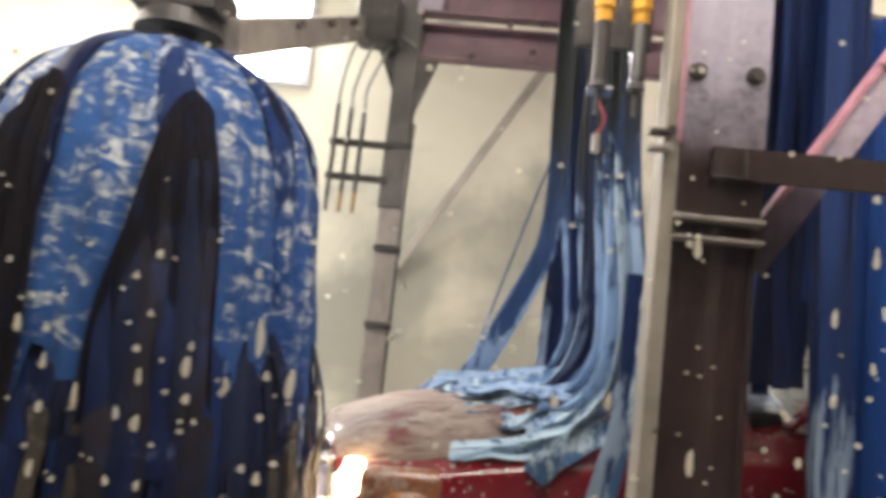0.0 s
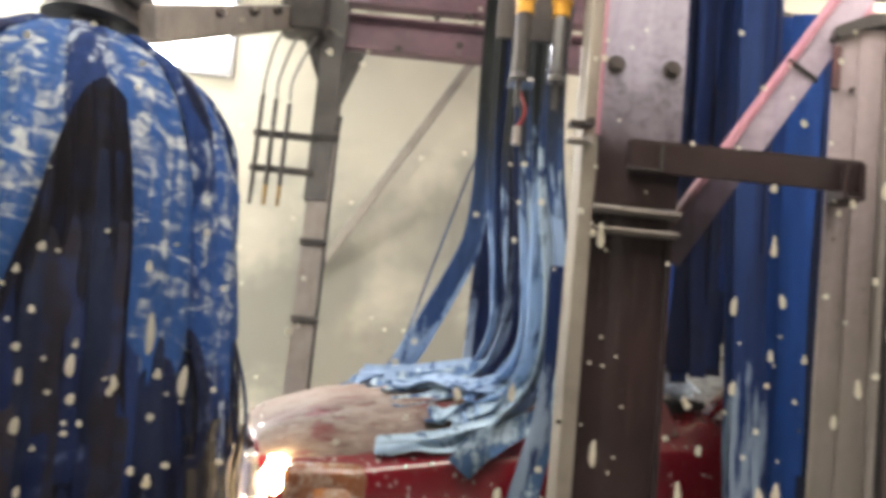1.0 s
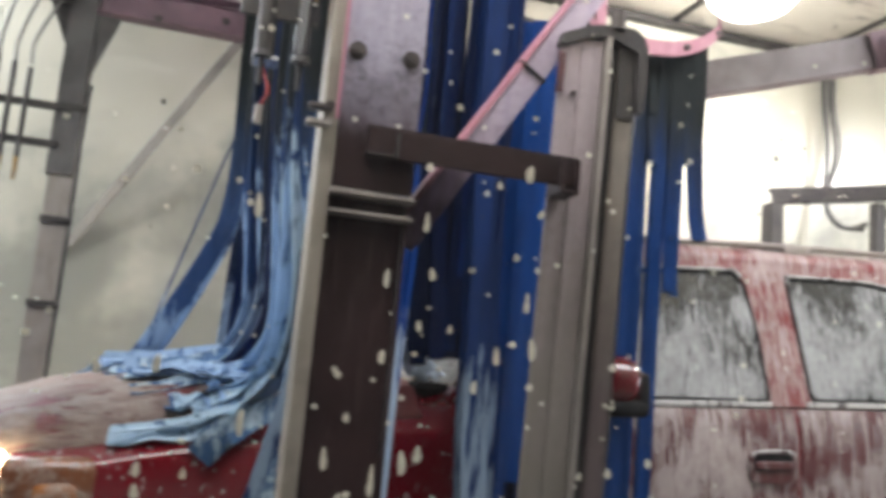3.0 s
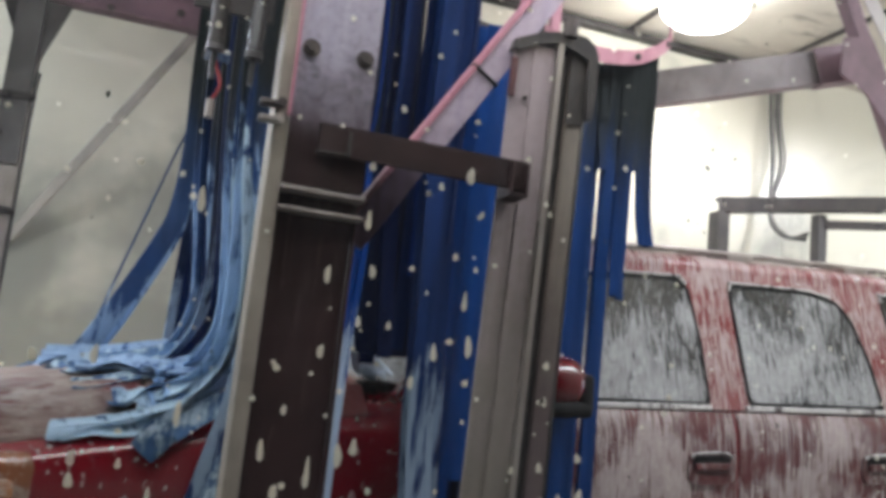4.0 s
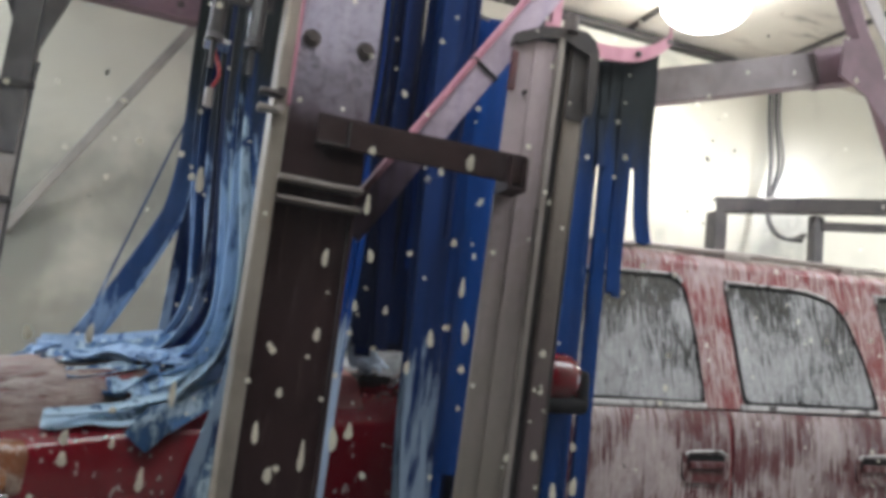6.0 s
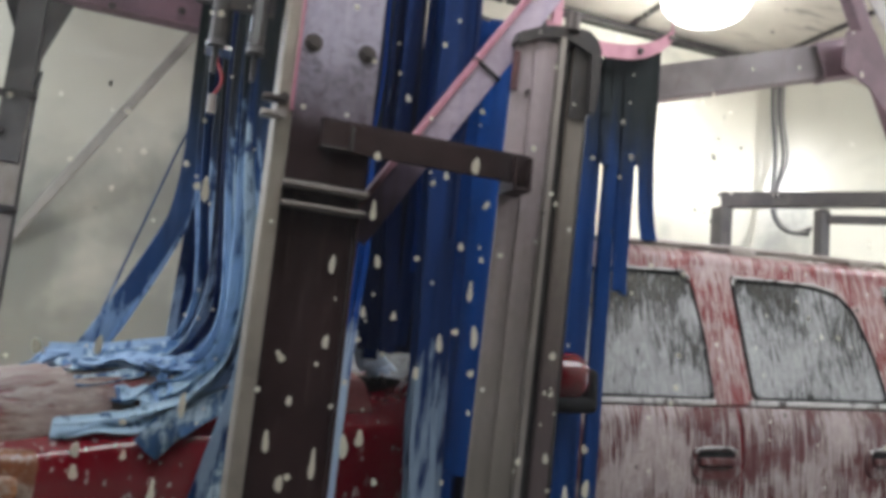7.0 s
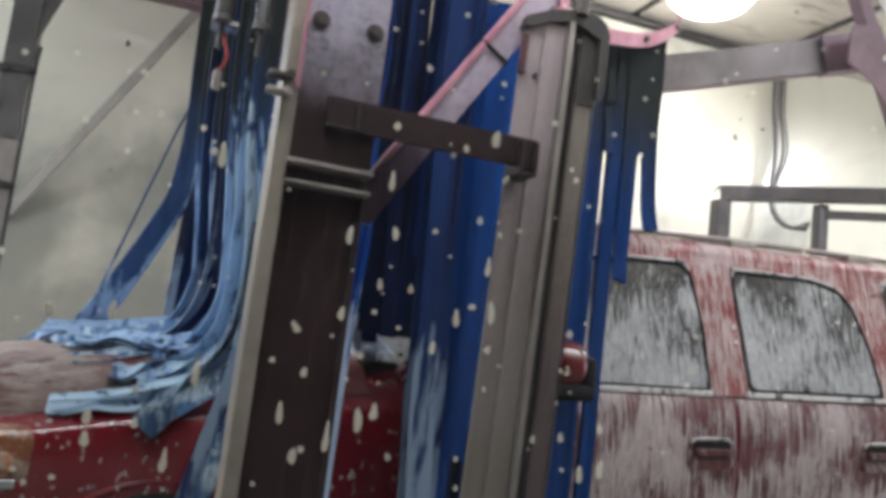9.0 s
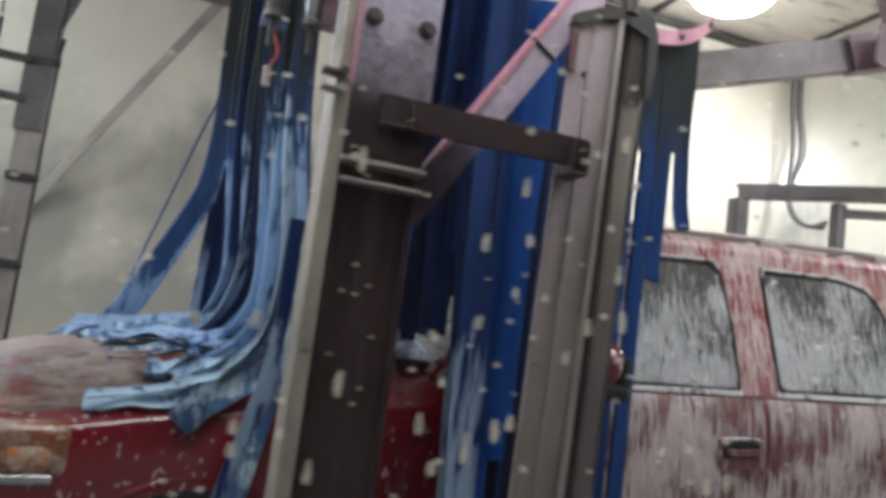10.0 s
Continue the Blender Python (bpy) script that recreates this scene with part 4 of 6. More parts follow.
# strips pulled sideways to the far fender
for k, (w, tp, z_top, x0, ex, mat) in enumerate(((0.085, 1.1, 1.62, 0.335, 0.045, M_CLOTH_MID), (0.045, 1.5, 1.60, 0.36, 0.085, M_CLOTH_PALE),
                                                 (0.050, 1.0, 1.66, 0.33, 0.02, M_CLOTH_MID), (0.009, 1.0, 1.98, 0.325, 0.02, M_CLOTH_MID))):
    y = 3.48 + 0.03 * k
    ey = y + 0.02
    hz = hood_top(ex, ey)
    pts = [(x0 - 0.01, y, 3.38), (x0, y, 2.4), (x0 + 0.015, y, z_top + 0.36), (x0, y, z_top + 0.10), (x0 - 0.04, y + 0.01, z_top - 0.04),
           ((x0 + ex) / 2 - 0.01, ey, (z_top + hz) / 2 - 0.01), (ex + 0.03, ey, hz + 0.075)]
    pts += lay_path(rnd, ex - 0.05, ey, math.pi - 0.1, 0.12, 0.02)
    strip(cur1, pts, w * 0.75, (0.85, 0.3, 0.3), mat, rnd, 0.003, cup=0.1, taper=tp * 1.5)
# broad flat folds lying on the hood, every third darker: crease shade put into colour
for k in range(13):
    t = k / 12
    x, y = 0.53 - 0.10 * rnd.random(), 3.56 - 0.68 * t
    long_by = 0.34 + 0.24 * (1 - t) + rnd.uniform(-0.06, 0.06)
    pts = lay_path(rnd, x, y, math.pi + rnd.uniform(-0.16, 0.10), long_by, 0.010 + 0.014 * (k % 3))
    strip(cur1, pts, rnd.uniform(0.11, 0.17), (0.15, 1, rnd.uniform(0.10, 0.55)), (M_CLOTH_WET, M_CLOTH_WET, M_CLOTH_MID)[k % 3], rnd, 0.009, steps=6, cup=rnd.uniform(0.02, 0.20), taper=0.65)
# long folds that sweep from the column down onto the hood
for pts, w, mat in (([(0.56, 3.10, 1.50), (0.53, 3.12, 1.30), (0.44, 3.12, 1.175), (0.32, 3.08, 1.125), (0.20, 3.05, 1.10), (0.09, 3.05, 1.085)], 0.075, M_CLOTH_WET),
                    ([(0.60, 2.98, 1.45), (0.585, 2.98, 1.24), (0.52, 2.97, 1.125), (0.41, 2.93, 1.085), (0.28, 2.91, 1.055), (0.15, 2.90, 1.025), (0.09, 2.89, 1.01)], 0.070, M_CLOTH_WET),
                    ([(0.55, 3.30, 1.45), (0.50, 3.32, 1.24), (0.40, 3.34, 1.165), (0.25, 3.36, 1.135), (0.08, 3.38, 1.115), (-0.06, 3.40, 1.095)], 0.080, M_CLOTH_MID),
                    ([(0.60, 2.80, 1.50), (0.618, 2.80, 1.30), (0.605, 2.82, 1.13), (0.545, 2.785, 1.040), (0.474, 2.757, 0.998), (0.342, 2.742, 0.962), (0.216, 2.730, 0.926), (0.065, 2.722, 0.892)], 0.042, M_CLOTH_FRONT)):
    strip(cur1, pts, w, (0.2, 0.75, 0.6), mat, rnd, 0.007, steps=6, cup=0.16, taper=0.75)
# a folded corner of cloth hanging over the fender: two facets that meet in a crease
bm = bmesh.new()
o = cur1.matrix_world.translation
left = [(0.352, 2.742, 0.938), (0.322, 2.712, 0.900), (0.296, 2.690, 0.858), (0.328, 2.676, 0.830), (0.362, 2.670, 0.806)]
mid = [(0.402, 2.732, 0.962), (0.396, 2.700, 0.925), (0.386, 2.676, 0.885), (0.375, 2.666, 0.845), (0.365, 2.666, 0.807)]
right = [(0.520, 2.730, 1.000), (0.492, 2.712, 0.955), (0.452, 2.692, 0.905), (0.405, 2.680, 0.850), (0.368, 2.672, 0.808)]
grid_mesh(bm, [[Vector(p) - o for p in r] for r in (left, [(Vector(a) + Vector(b)) / 2 + Vector((0, 0.004, 0)) for a, b in zip(left, mid)], mid, right)])
bmesh.ops.solidify(bm, geom=list(bm.faces), thickness=0.006)
part("cloth_strip", bm, M_CLOTH_WET, cur1, "folded pale blue corner over the fender", True)
strip(cur1, [(0.66, 2.66, 1.13), (0.60, 2.668, 1.035), (0.53, 2.690, 0.985), (0.46, 2.690, 0.935), (0.41, 2.680, 0.90)], 0.075, (-0.5, 0.05, 0.85), M_CLOTH_WET, rnd, 0.004, taper=0.8, cup=0.14)
# a strip beside the post
for dx, w, mat in ((0.0, 0.075, M_CLOTH_TAIL), (0.03, 0.05, M_CLOTH_WET)):
    strip(cur1, [(0.60 + dx, 2.62, 1.50), (0.60 + dx, 2.62, 1.2), (0.575 + dx, 2.62, 1.02), (0.54 + dx, 2.62, 0.85), (0.50 + dx, 2.63, 0.66), (0.46 + dx, 2.64, 0.45)], w, (0.9, 0.2, 0), mat, rnd, 0.005, cup=0.1)

# dark strips hanging beyond the car
cur2 = thing("cloth_curtain", (0.36, 3.60, 3.40), "dark navy cloth curtain hanging beside the far fender", "curtain", "cloth curtains")
part("rail", boxed((-0.10, 0.605, -0.03), (0.22, 0.75, 0.03), 0.004), M_STEEL_DARK, cur2)
for k in range(7):
    t = k / 6
    y = 3.78 + 0.03 * (k % 3)
    strip(cur2, [(0.38 + 0.03 * t, y + 0.45, 3.38), (0.382 + 0.034 * t, y + 0.2, 2.75), (0.385 + 0.036 * t, y, 2.3), (0.388 + 0.05 * t, y, 1.75), (0.378 + 0.075 * t, y - 0.01, 1.40), (0.368 + 0.085 * t, y - 0.02, 1.15)],
          0.030, (1, 0.2, 0), M_CLOTH_NAVY if k % 4 else M_CLOTH_DUSK, rnd, 0.003, taper=1.3)

# the curtain between the posts
cur3 = thing("cloth_curtain", (1.02, 2.38, 3.40), "royal blue cloth curtain between the gantry posts", "curtain", "cloth curtains")
part("rail", boxed((-0.28, -0.2, -0.03), (0.34, 0.2, 0.03), 0.004), M_STEEL_DARK, cur3)
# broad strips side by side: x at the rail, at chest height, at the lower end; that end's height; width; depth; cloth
# SHADE: cloth darkened in colour for the shade between and behind the strips
DEEP, ROYAL, SHADE = M_CLOTH_NAVY, M_CLOTH_BLUE, M_CLOTH_SHADED
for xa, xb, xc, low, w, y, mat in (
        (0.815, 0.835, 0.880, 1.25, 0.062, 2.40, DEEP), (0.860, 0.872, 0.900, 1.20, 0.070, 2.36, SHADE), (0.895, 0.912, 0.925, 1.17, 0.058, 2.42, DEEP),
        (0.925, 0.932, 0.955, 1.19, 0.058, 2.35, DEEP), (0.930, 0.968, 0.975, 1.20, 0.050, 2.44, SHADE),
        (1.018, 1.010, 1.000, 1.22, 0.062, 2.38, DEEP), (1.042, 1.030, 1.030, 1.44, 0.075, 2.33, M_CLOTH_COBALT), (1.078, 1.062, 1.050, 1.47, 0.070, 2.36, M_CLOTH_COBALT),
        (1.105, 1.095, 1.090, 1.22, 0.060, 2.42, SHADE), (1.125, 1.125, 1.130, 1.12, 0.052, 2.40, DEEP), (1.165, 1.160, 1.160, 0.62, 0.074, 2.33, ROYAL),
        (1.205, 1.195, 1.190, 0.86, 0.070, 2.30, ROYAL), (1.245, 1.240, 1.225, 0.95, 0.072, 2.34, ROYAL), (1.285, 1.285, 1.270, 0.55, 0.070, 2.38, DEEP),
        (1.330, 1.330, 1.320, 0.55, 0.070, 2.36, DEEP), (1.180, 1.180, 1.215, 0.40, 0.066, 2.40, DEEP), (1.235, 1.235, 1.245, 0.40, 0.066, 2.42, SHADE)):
    head_at = [(xa, y, 3.38), (xa, y, 2.6)] if xa < 1.15 else [(xa, y, 2.27)]
    strip(cur3, head_at + [(xa * 0.7 + xb * 0.3, y + rnd.uniform(-0.01, 0.01), 2.1), (xb, y + rnd.uniform(-0.01, 0.01), 1.72),
                 ((xb + xc) / 2 + rnd.uniform(-0.006, 0.006), y, (1.72 + low) / 2), (xc, y - 0.01, low)],
          w, (1, rnd.uniform(-0.3, 0.3), 0), mat, rnd, 0.004, cup=rnd.uniform(-0.10, 0.10), taper=0.85)
part("low_bar", bar(bmesh.new(), (0.10, -0.03, -1.13), (0.44, 0.16, -1.08), 0.05, 0.05, 0.004), M_STEEL_DARK, cur3)
part("bar_hanger", boxed((0.405, 0.12, -1.08), (0.435, 0.15, 0.0), 0.003), M_STEEL_DARK, cur3)
# narrow limp strips before them
for k in range(8):
    x = 0.83 + 0.040 * k + rnd.uniform(-0.01, 0.01)
    if 0.925 < x < 1.0:
        continue
    low = rnd.uniform(1.30, 1.75)
    y = 2.29 + rnd.uniform(-0.015, 0.02)
    strip(cur3, [(x, y, 3.38), (x, y, 2.4), (x + rnd.uniform(-0.012, 0.012), y, 1.95), (x + rnd.uniform(-0.02, 0.02), y, low)], rnd.uniform(0.012, 0.026),
          (1, rnd.uniform(-0.6, 0.6), 0), DEEP if k % 3 else M_CLOTH_COBALT, rnd, 0.006, taper=0.7)
# a row behind, shade put into its near-black cloth, which ends at the cowl
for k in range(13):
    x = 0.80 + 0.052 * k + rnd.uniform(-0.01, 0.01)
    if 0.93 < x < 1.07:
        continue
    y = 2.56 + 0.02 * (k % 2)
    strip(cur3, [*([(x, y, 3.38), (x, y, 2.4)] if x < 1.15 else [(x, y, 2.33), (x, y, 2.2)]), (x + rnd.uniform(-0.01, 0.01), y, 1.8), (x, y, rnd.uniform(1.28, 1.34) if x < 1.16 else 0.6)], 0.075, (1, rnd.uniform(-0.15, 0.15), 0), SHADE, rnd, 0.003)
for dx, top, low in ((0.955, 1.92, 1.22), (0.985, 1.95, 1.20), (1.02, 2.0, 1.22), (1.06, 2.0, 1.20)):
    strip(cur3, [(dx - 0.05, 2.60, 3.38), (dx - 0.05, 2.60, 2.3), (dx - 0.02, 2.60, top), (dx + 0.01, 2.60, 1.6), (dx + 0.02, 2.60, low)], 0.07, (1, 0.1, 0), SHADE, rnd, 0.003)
# soapy pale strips that reach the floor
for dx, y, w in ((0.0, 2.25, 0.060), (0.024, 2.27, 0.055), (-0.016, 2.29, 0.040)):
    strip(cur3, [(1.035 + dx, y, 3.3), (1.03 + dx, y, 2.0), (1.035 + dx, y, 1.6), (1.045 + dx, y, 1.33), (1.05 + dx, y - 0.01, 1.16), (1.058 + dx, y, 0.98), (1.075 + dx, y, 0.74), (1.08 + dx, y, 0.35)],
          w, (1, 0.1, 0), M_CLOTH_TAIL, rnd, 0.004)
for dx, y, w in ((1.118, 2.31, 0.050), (1.150, 2.33, 0.045)):
    strip(cur3, [(dx - 0.02, y, 3.3), (dx - 0.02, y, 2.0), (dx - 0.01, y, 1.5), (dx, y, 1.2), (dx + 0.01, y, 0.8), (dx + 0.02, y, 0.35)], w, (1, 0.1, 0), M_CLOTH_TAIL_DIM, rnd, 0.004)
for dx, w, mat in ((0.0, 0.036, M_CLOTH_EDGE), (0.010, 0.022, M_CLOTH_EDGE)):
    strip(cur3, [(0.856 + dx, 2.31, 3.3), (0.850 + dx, 2.31, 1.75), (0.844 + dx, 2.31, 1.45), (0.832 + dx, 2.31, 1.2), (0.822 + dx, 2.31, 0.75), (0.818 + dx, 2.31, 0.4)], w, (1, 0.5, 0), mat, rnd, 0.003)

# a row that hangs down to the windscreen
for k in range(8):
    x, y = 0.99 + 0.036 * k, 3.02 + 0.03 * (k % 3)
    if 1.11 < x < 1.20:
        continue
    strip(cur3, [(x, y, 3.38), (x, y, 2.4), (x + rnd.uniform(-0.01, 0.01), y, 1.8), (x, y - 0.02, 1.24 + 0.012 * k)], 0.06, (1, rnd.uniform(-0.2, 0.2), 0), M_CLOTH_NAVY, rnd, 0.004)
# soapy ends bunched on the cowl
for k in range(7):
    t = k / 6
    x, y = 0.985 + 0.085 * t + rnd.uniform(-0.012, 0.012), 2.80 + 0.10 * rnd.random()
    hz = hood_top(1.05, 2.95) + 0.02
    top = 1.275 + rnd.uniform(-0.03, 0.03) - 0.03 * t
    bend = rnd.uniform(0.02, 0.05)
    pts = [(x - 0.03, y - 0.05, 3.3), (x - 0.03, y - 0.05, 2.2), (x - 0.035, y - 0.05, 1.60), (x - 0.03, y - 0.04, top + 0.06), (x, y, top - 0.03), (x + bend, y + 0.04, max(hz + 0.03, top - 0.10)),
           (x + bend + 0.035, y + 0.05, hz + 0.015 + 0.02 * rnd.random()), (x + bend + 0.02, y + 0.01, hz + 0.008)]
    strip(cur3, pts, rnd.uniform(0.045, 0.075), (0.8, 0.5, 0.2), M_CLOTH_LATHER, rnd, 0.008, steps=5, cup=rnd.uniform(0.2, 0.45))

# the curtain on the curved pink carrier
cur4 = thing("cloth_curtain", (1.79, 2.54, 2.46), "royal blue cloth curtain bolted to a curved pink plate", "curtain", "cloth curtains")
bm = bmesh.new()
rows = []
for k in range(13):
    t = k / 12
    x, y = -0.30 + 0.605 * t, 0.04 - 0.10 * math.sin(t * math.pi) + 0.10 * t
    sag = -0.09 + 0.48 * (t - 0.35) ** 2
    rows.append([Vector((x, y - 0.004, sag - 0.028)), Vector((x, y - 0.004, sag + 0.028)), Vector((x, y + 0.004, sag + 0.028)), Vector((x, y + 0.004, sag - 0.028))])
vs = grid_mesh(bm, rows, True)
bm.faces.new(vs[0])
bm.faces.new(vs[-1][::-1])
part("carrier_plate", bm, M_STEEL_PINK, cur4, "curved pink primed plate")
for t in (0.28, 0.62, 0.95):
    x, y = -0.30 + 0.605 * t, 0.04 - 0.10 * math.sin(t * math.pi) + 0.10 * t - 0.004
    bolt(cur4, (x, y, -0.09 + 0.48 * (t - 0.35) ** 2), r=0.009)
part("hanger", boxed((-0.27, 0.05, -0.06), (-0.23, 0.08, CEIL - 2.46), 0.003), M_STEEL_PINK, cur4)
part("hanger_wire", rod(bmesh.new(), (0.290, 0.125, 0.10), (0.30, 0.14, CEIL - 2.46), 0.004, 8), M_STEEL_PINK, cur4)


def hung_strip(x, end, width, mat, lean=0.0):
    """One strip from the carrier plate down to a height."""
    t = (x - 1.46) / 0.60
    y = 2.62 - 0.08 * math.sin(t * math.pi) + 0.08 * t + rnd.uniform(0.0, 0.04)
    top = 2.368 + 0.48 * ((x - 1.49) / 0.605 - 0.35) ** 2
    strip(cur4, [(x, y, top), (x, y, top - 0.2), (x - 0.003, y, (top + end) / 2), (x + lean * 0.6, y, end + 0.12), (x + lean, y - 0.01, end)],
          width, (1, rnd.uniform(-0.2, 0.2), 0), mat, rnd, 0.003, taper=0.8 if end > 1.0 else 1.25)


# groups of strips with slits between them: from, to, lower end, its unevenness
for g, (x0, x1, end, vary) in enumerate(((1.46, 1.760, 0.4, 0.12), (1.788, 1.828, 0.4, 0.06), (1.850, 1.938, 1.515, 0.02), (1.966, 2.062, 1.735, 0.012))):
    n = max(3, round((x1 - x0) / 0.021))
    for k in range(n):
        x = x0 + 0.022 + (x1 - x0 - 0.044) * k / (n - 1)
        mat = M_CLOTH_CARRIER
        hung_strip(x, end + rnd.uniform(-vary, vary), 0.044, mat, (0.0, -0.004, -0.006, 0.03)[g] + (0.006 if g == 0 and k > n - 4 else 0.0))
for x in (1.773, 1.829, 1.947):
    hung_strip(x, 1.96 + rnd.uniform(-0.03, 0.05), 0.05, M_CLOTH_CARRIER)


# ---- far side frame with hoses ----
fp = thing("far_post", (-0.49, 4.47, ground_z(-0.49)), "grey and dark steel far post with a gusset under its beam", "post")
z0 = fp.location.z
part("channel", channel(bmesh.new(), (0, 0, 0), (0, 0, 2.35 - z0), 0.12, 0.10, 0.008, 1), M_STEEL_GREY, fp)
part("upper_channel", boxed((-0.075, -0.066, 1.95 - z0), (0.052, 0.066, CEIL - z0), 0.004), M_STEEL_OLIVE, fp, "dark wet upper channel")
part("gusset", plate(bmesh.new(), [(0.046, -0.03, 2.45 - z0), (0.046, -0.03, 2.82 - z0), (0.17, -0.03, 2.82 - z0)], (0, 1, 0), 0.012), M_STEEL_OLIVE, fp)
part("gusset", plate(bmesh.new(), [(-0.076, -0.03, 2.62 - z0), (-0.22, -0.03, 2.95 - z0), (-0.076, -0.03, 2.95 - z0)], (0, 1, 0), 0.012), M_STEEL_DARK, fp)
for z in (2.30, 1.72, 1.30):
    bm = boxed((-0.065, -0.075, z - 0.018 - z0), (0.075, -0.0505, z + 0.018 - z0), 0.004)
    rod(bm, (0.06, -0.08, z - z0), (0.085, -0.08, z - z0), 0.016, 10)
    part("pipe_clamp", bm, M_STEEL_DARK, fp)
part("conduit", tube(bmesh.new(), [(0.065, -0.03, 0.9 - z0), (0.065, -0.03, 1.7 - z0), (0.065, -0.03, 2.3 - z0), (0.07, -0.02, 2.44 - z0)], 0.012), M_HOSE, fp)

fb = thing("far_beam", (0.0, 4.45, 2.93), "plum painted double beam across the far side", "beam")
part("lower_rail", channel(bmesh.new(), (-0.44, 0, 0.0), (0.95, 0, 0.0), 0.10, 0.20, 0.012, -1), M_STEEL_PLUM, fb)
part("upper_rail", channel(bmesh.new(), (-0.44, -0.03, 0.27), (0.95, -0.03, 0.27), 0.10, 0.24, 0.012, -1), M_STEEL_PLUM, fb, "pinkish plum upper rail")
for x, z in ((-0.14, -0.085), (0.20, -0.03), (0.06, 0.12), (0.24, 0.14)):
    bolt(fb, (x, -0.051, z), r=0.014)
part("joint_plate", boxed((-0.47, -0.065, 0.16), (-0.33, -0.052, 0.40), 0.003), M_STEEL_LILAC, fb)

# flat brace against the wall
wb = thing("wall_brace", (0.0, 4.95, 2.4), "thin grey flat brace running down to the wall", "brace")
part("flat_bar", bar(bmesh.new(), (0.40, -0.05, 0.79), (-0.58, 0.34, -0.76), 0.012, 0.060, 0.002), M_STEEL_TAN, wb)
bm = bar(bmesh.new(), (0.42, -0.075, 0.82), (0.32, -0.035, 0.665), 0.012, 0.07, 0.002)
part("end_plate", bm, M_STEEL_TAN, wb)

hr = thing("hose_rack", (-0.73, 4.40, 2.2), "three hoses clamped in a dark rack beside the far post", "hose rack")
for z in (0.09, -0.105):
    part("clamp_bar", boxed((-0.145, -0.02, z - 0.018), (0.20, 0.02, z + 0.018), 0.004), M_STEEL_DARK, hr)
for k, x in enumerate((-0.115, -0.04, 0.035)):
    part("pipe", rod(bmesh.new(), (x, -0.03, -0.20), (x, -0.03, 0.30 - 0.02 * k), 0.013, 10), M_STEEL_DARK, hr)
    part("nozzle", rod(bmesh.new(), (x, -0.03, -0.31), (x, -0.03, -0.20), 0.010, 10, 0.013), M_NOZZLE if k else M_STEEL_DARK, hr, "yellow nozzle" if k else "")
    part("hose", tube(bmesh.new(), [(x, -0.03, 0.28), (x + 0.005, -0.04, 0.40), (x + 0.05 + 0.02 * k, -0.05, 0.62), (x + 0.14, -0.03, 0.72), (x + 0.22 + 0.01 * k, 0.0, 0.68)], 0.008),
         M_HOSE_GREY, hr)


# ---- frames at the exit side ----
cb = thing("hanging_frame", (3.15, 3.43, 2.87), "lilac grey hanging cross beam with a plum painted arm", "frame")
part("beam", channel(bmesh.new(), (-0.74, 0.22, -0.172), (0.55, -0.17, 0.172), 0.08, 0.183, 0.010, 1), M_STEEL_SHADE, cb)
part("beam_end", channel(bmesh.new(), (0.25, -0.115, 0.085), (0.47, -0.165, 0.150), 0.11, 0.200, 0.010, 1), M_STEEL_MAUVE, cb, "plum painted end")
bm = bmesh.new()
plate(bm, [(x - 3.15, 3.10 - 3.43, z - 2.87) for x, z in ((3.38, 2.86), (3.40, 3.06), (3.58, 3.10), (3.72, 2.86), (3.84, 2.58), (3.74, 2.58), (3.66, 2.68), (3.55, 2.79))], (0, 1, 0), 0.012)
part("gusset", bm, M_STEEL_MAUVE, cb)
part("arm", bar(bmesh.new(), (0.06, -0.23, CEIL - 2.87), (0.88, -0.23, -0.62), 0.07, 0.085, 0.004), M_STEEL_MAUVE, cb, "plum painted arm")
part("pale_strip", bar(bmesh.new(), (-0.02, -0.30, CEIL - 2.87), (0.81, -0.30, -0.04), 0.012, 0.085, 0.003), M_WHITE, cb, "pale strip on the arm")


df = thing("dryer_frame", (4.6, 4.75, ground_z(4.6)), "dark steel frame standing behind the car roof", "frame")
z0 = df.location.z
o = Vector((4.6, 4.75, z0))
part("top_bar", channel(bmesh.new(), Vector((4.12, 5.0, 2.60)) - o, Vector((5.75, 4.35, 2.765)) - o, 0.10, 0.11, 0.012, 1), M_STEEL_DARK, df)
part("lower_bar", channel(bmesh.new(), Vector((4.86, 4.72, 2.53)) - o, Vector((5.75, 4.40, 2.60)) - o, 0.06, 0.06, 0.010, 1), M_STEEL_DARK, df)
part("leg", boxed((4.10 - 4.6, 4.94 - 4.75, 0.1), (4.20 - 4.6, 5.06 - 4.75, 2.55 - z0), 0.004), M_STEEL_DARK, df)
part("leg", boxed((4.80 - 4.6, 4.70 - 4.75, 0.06), (4.88 - 4.6, 4.78 - 4.75, 2.60 - z0), 0.004), M_STEEL_DARK, df)
part("leg", boxed((5.62 - 4.6, 4.36 - 4.75, 0.0), (5.72 - 4.6, 4.46 - 4.75, 2.70 - z0), 0.004), M_STEEL_DARK, df)
hb = thing("hose_bundle", (4.78, 5.2, 2.6), "bundle of grey hoses dropping down the wall", "hose")
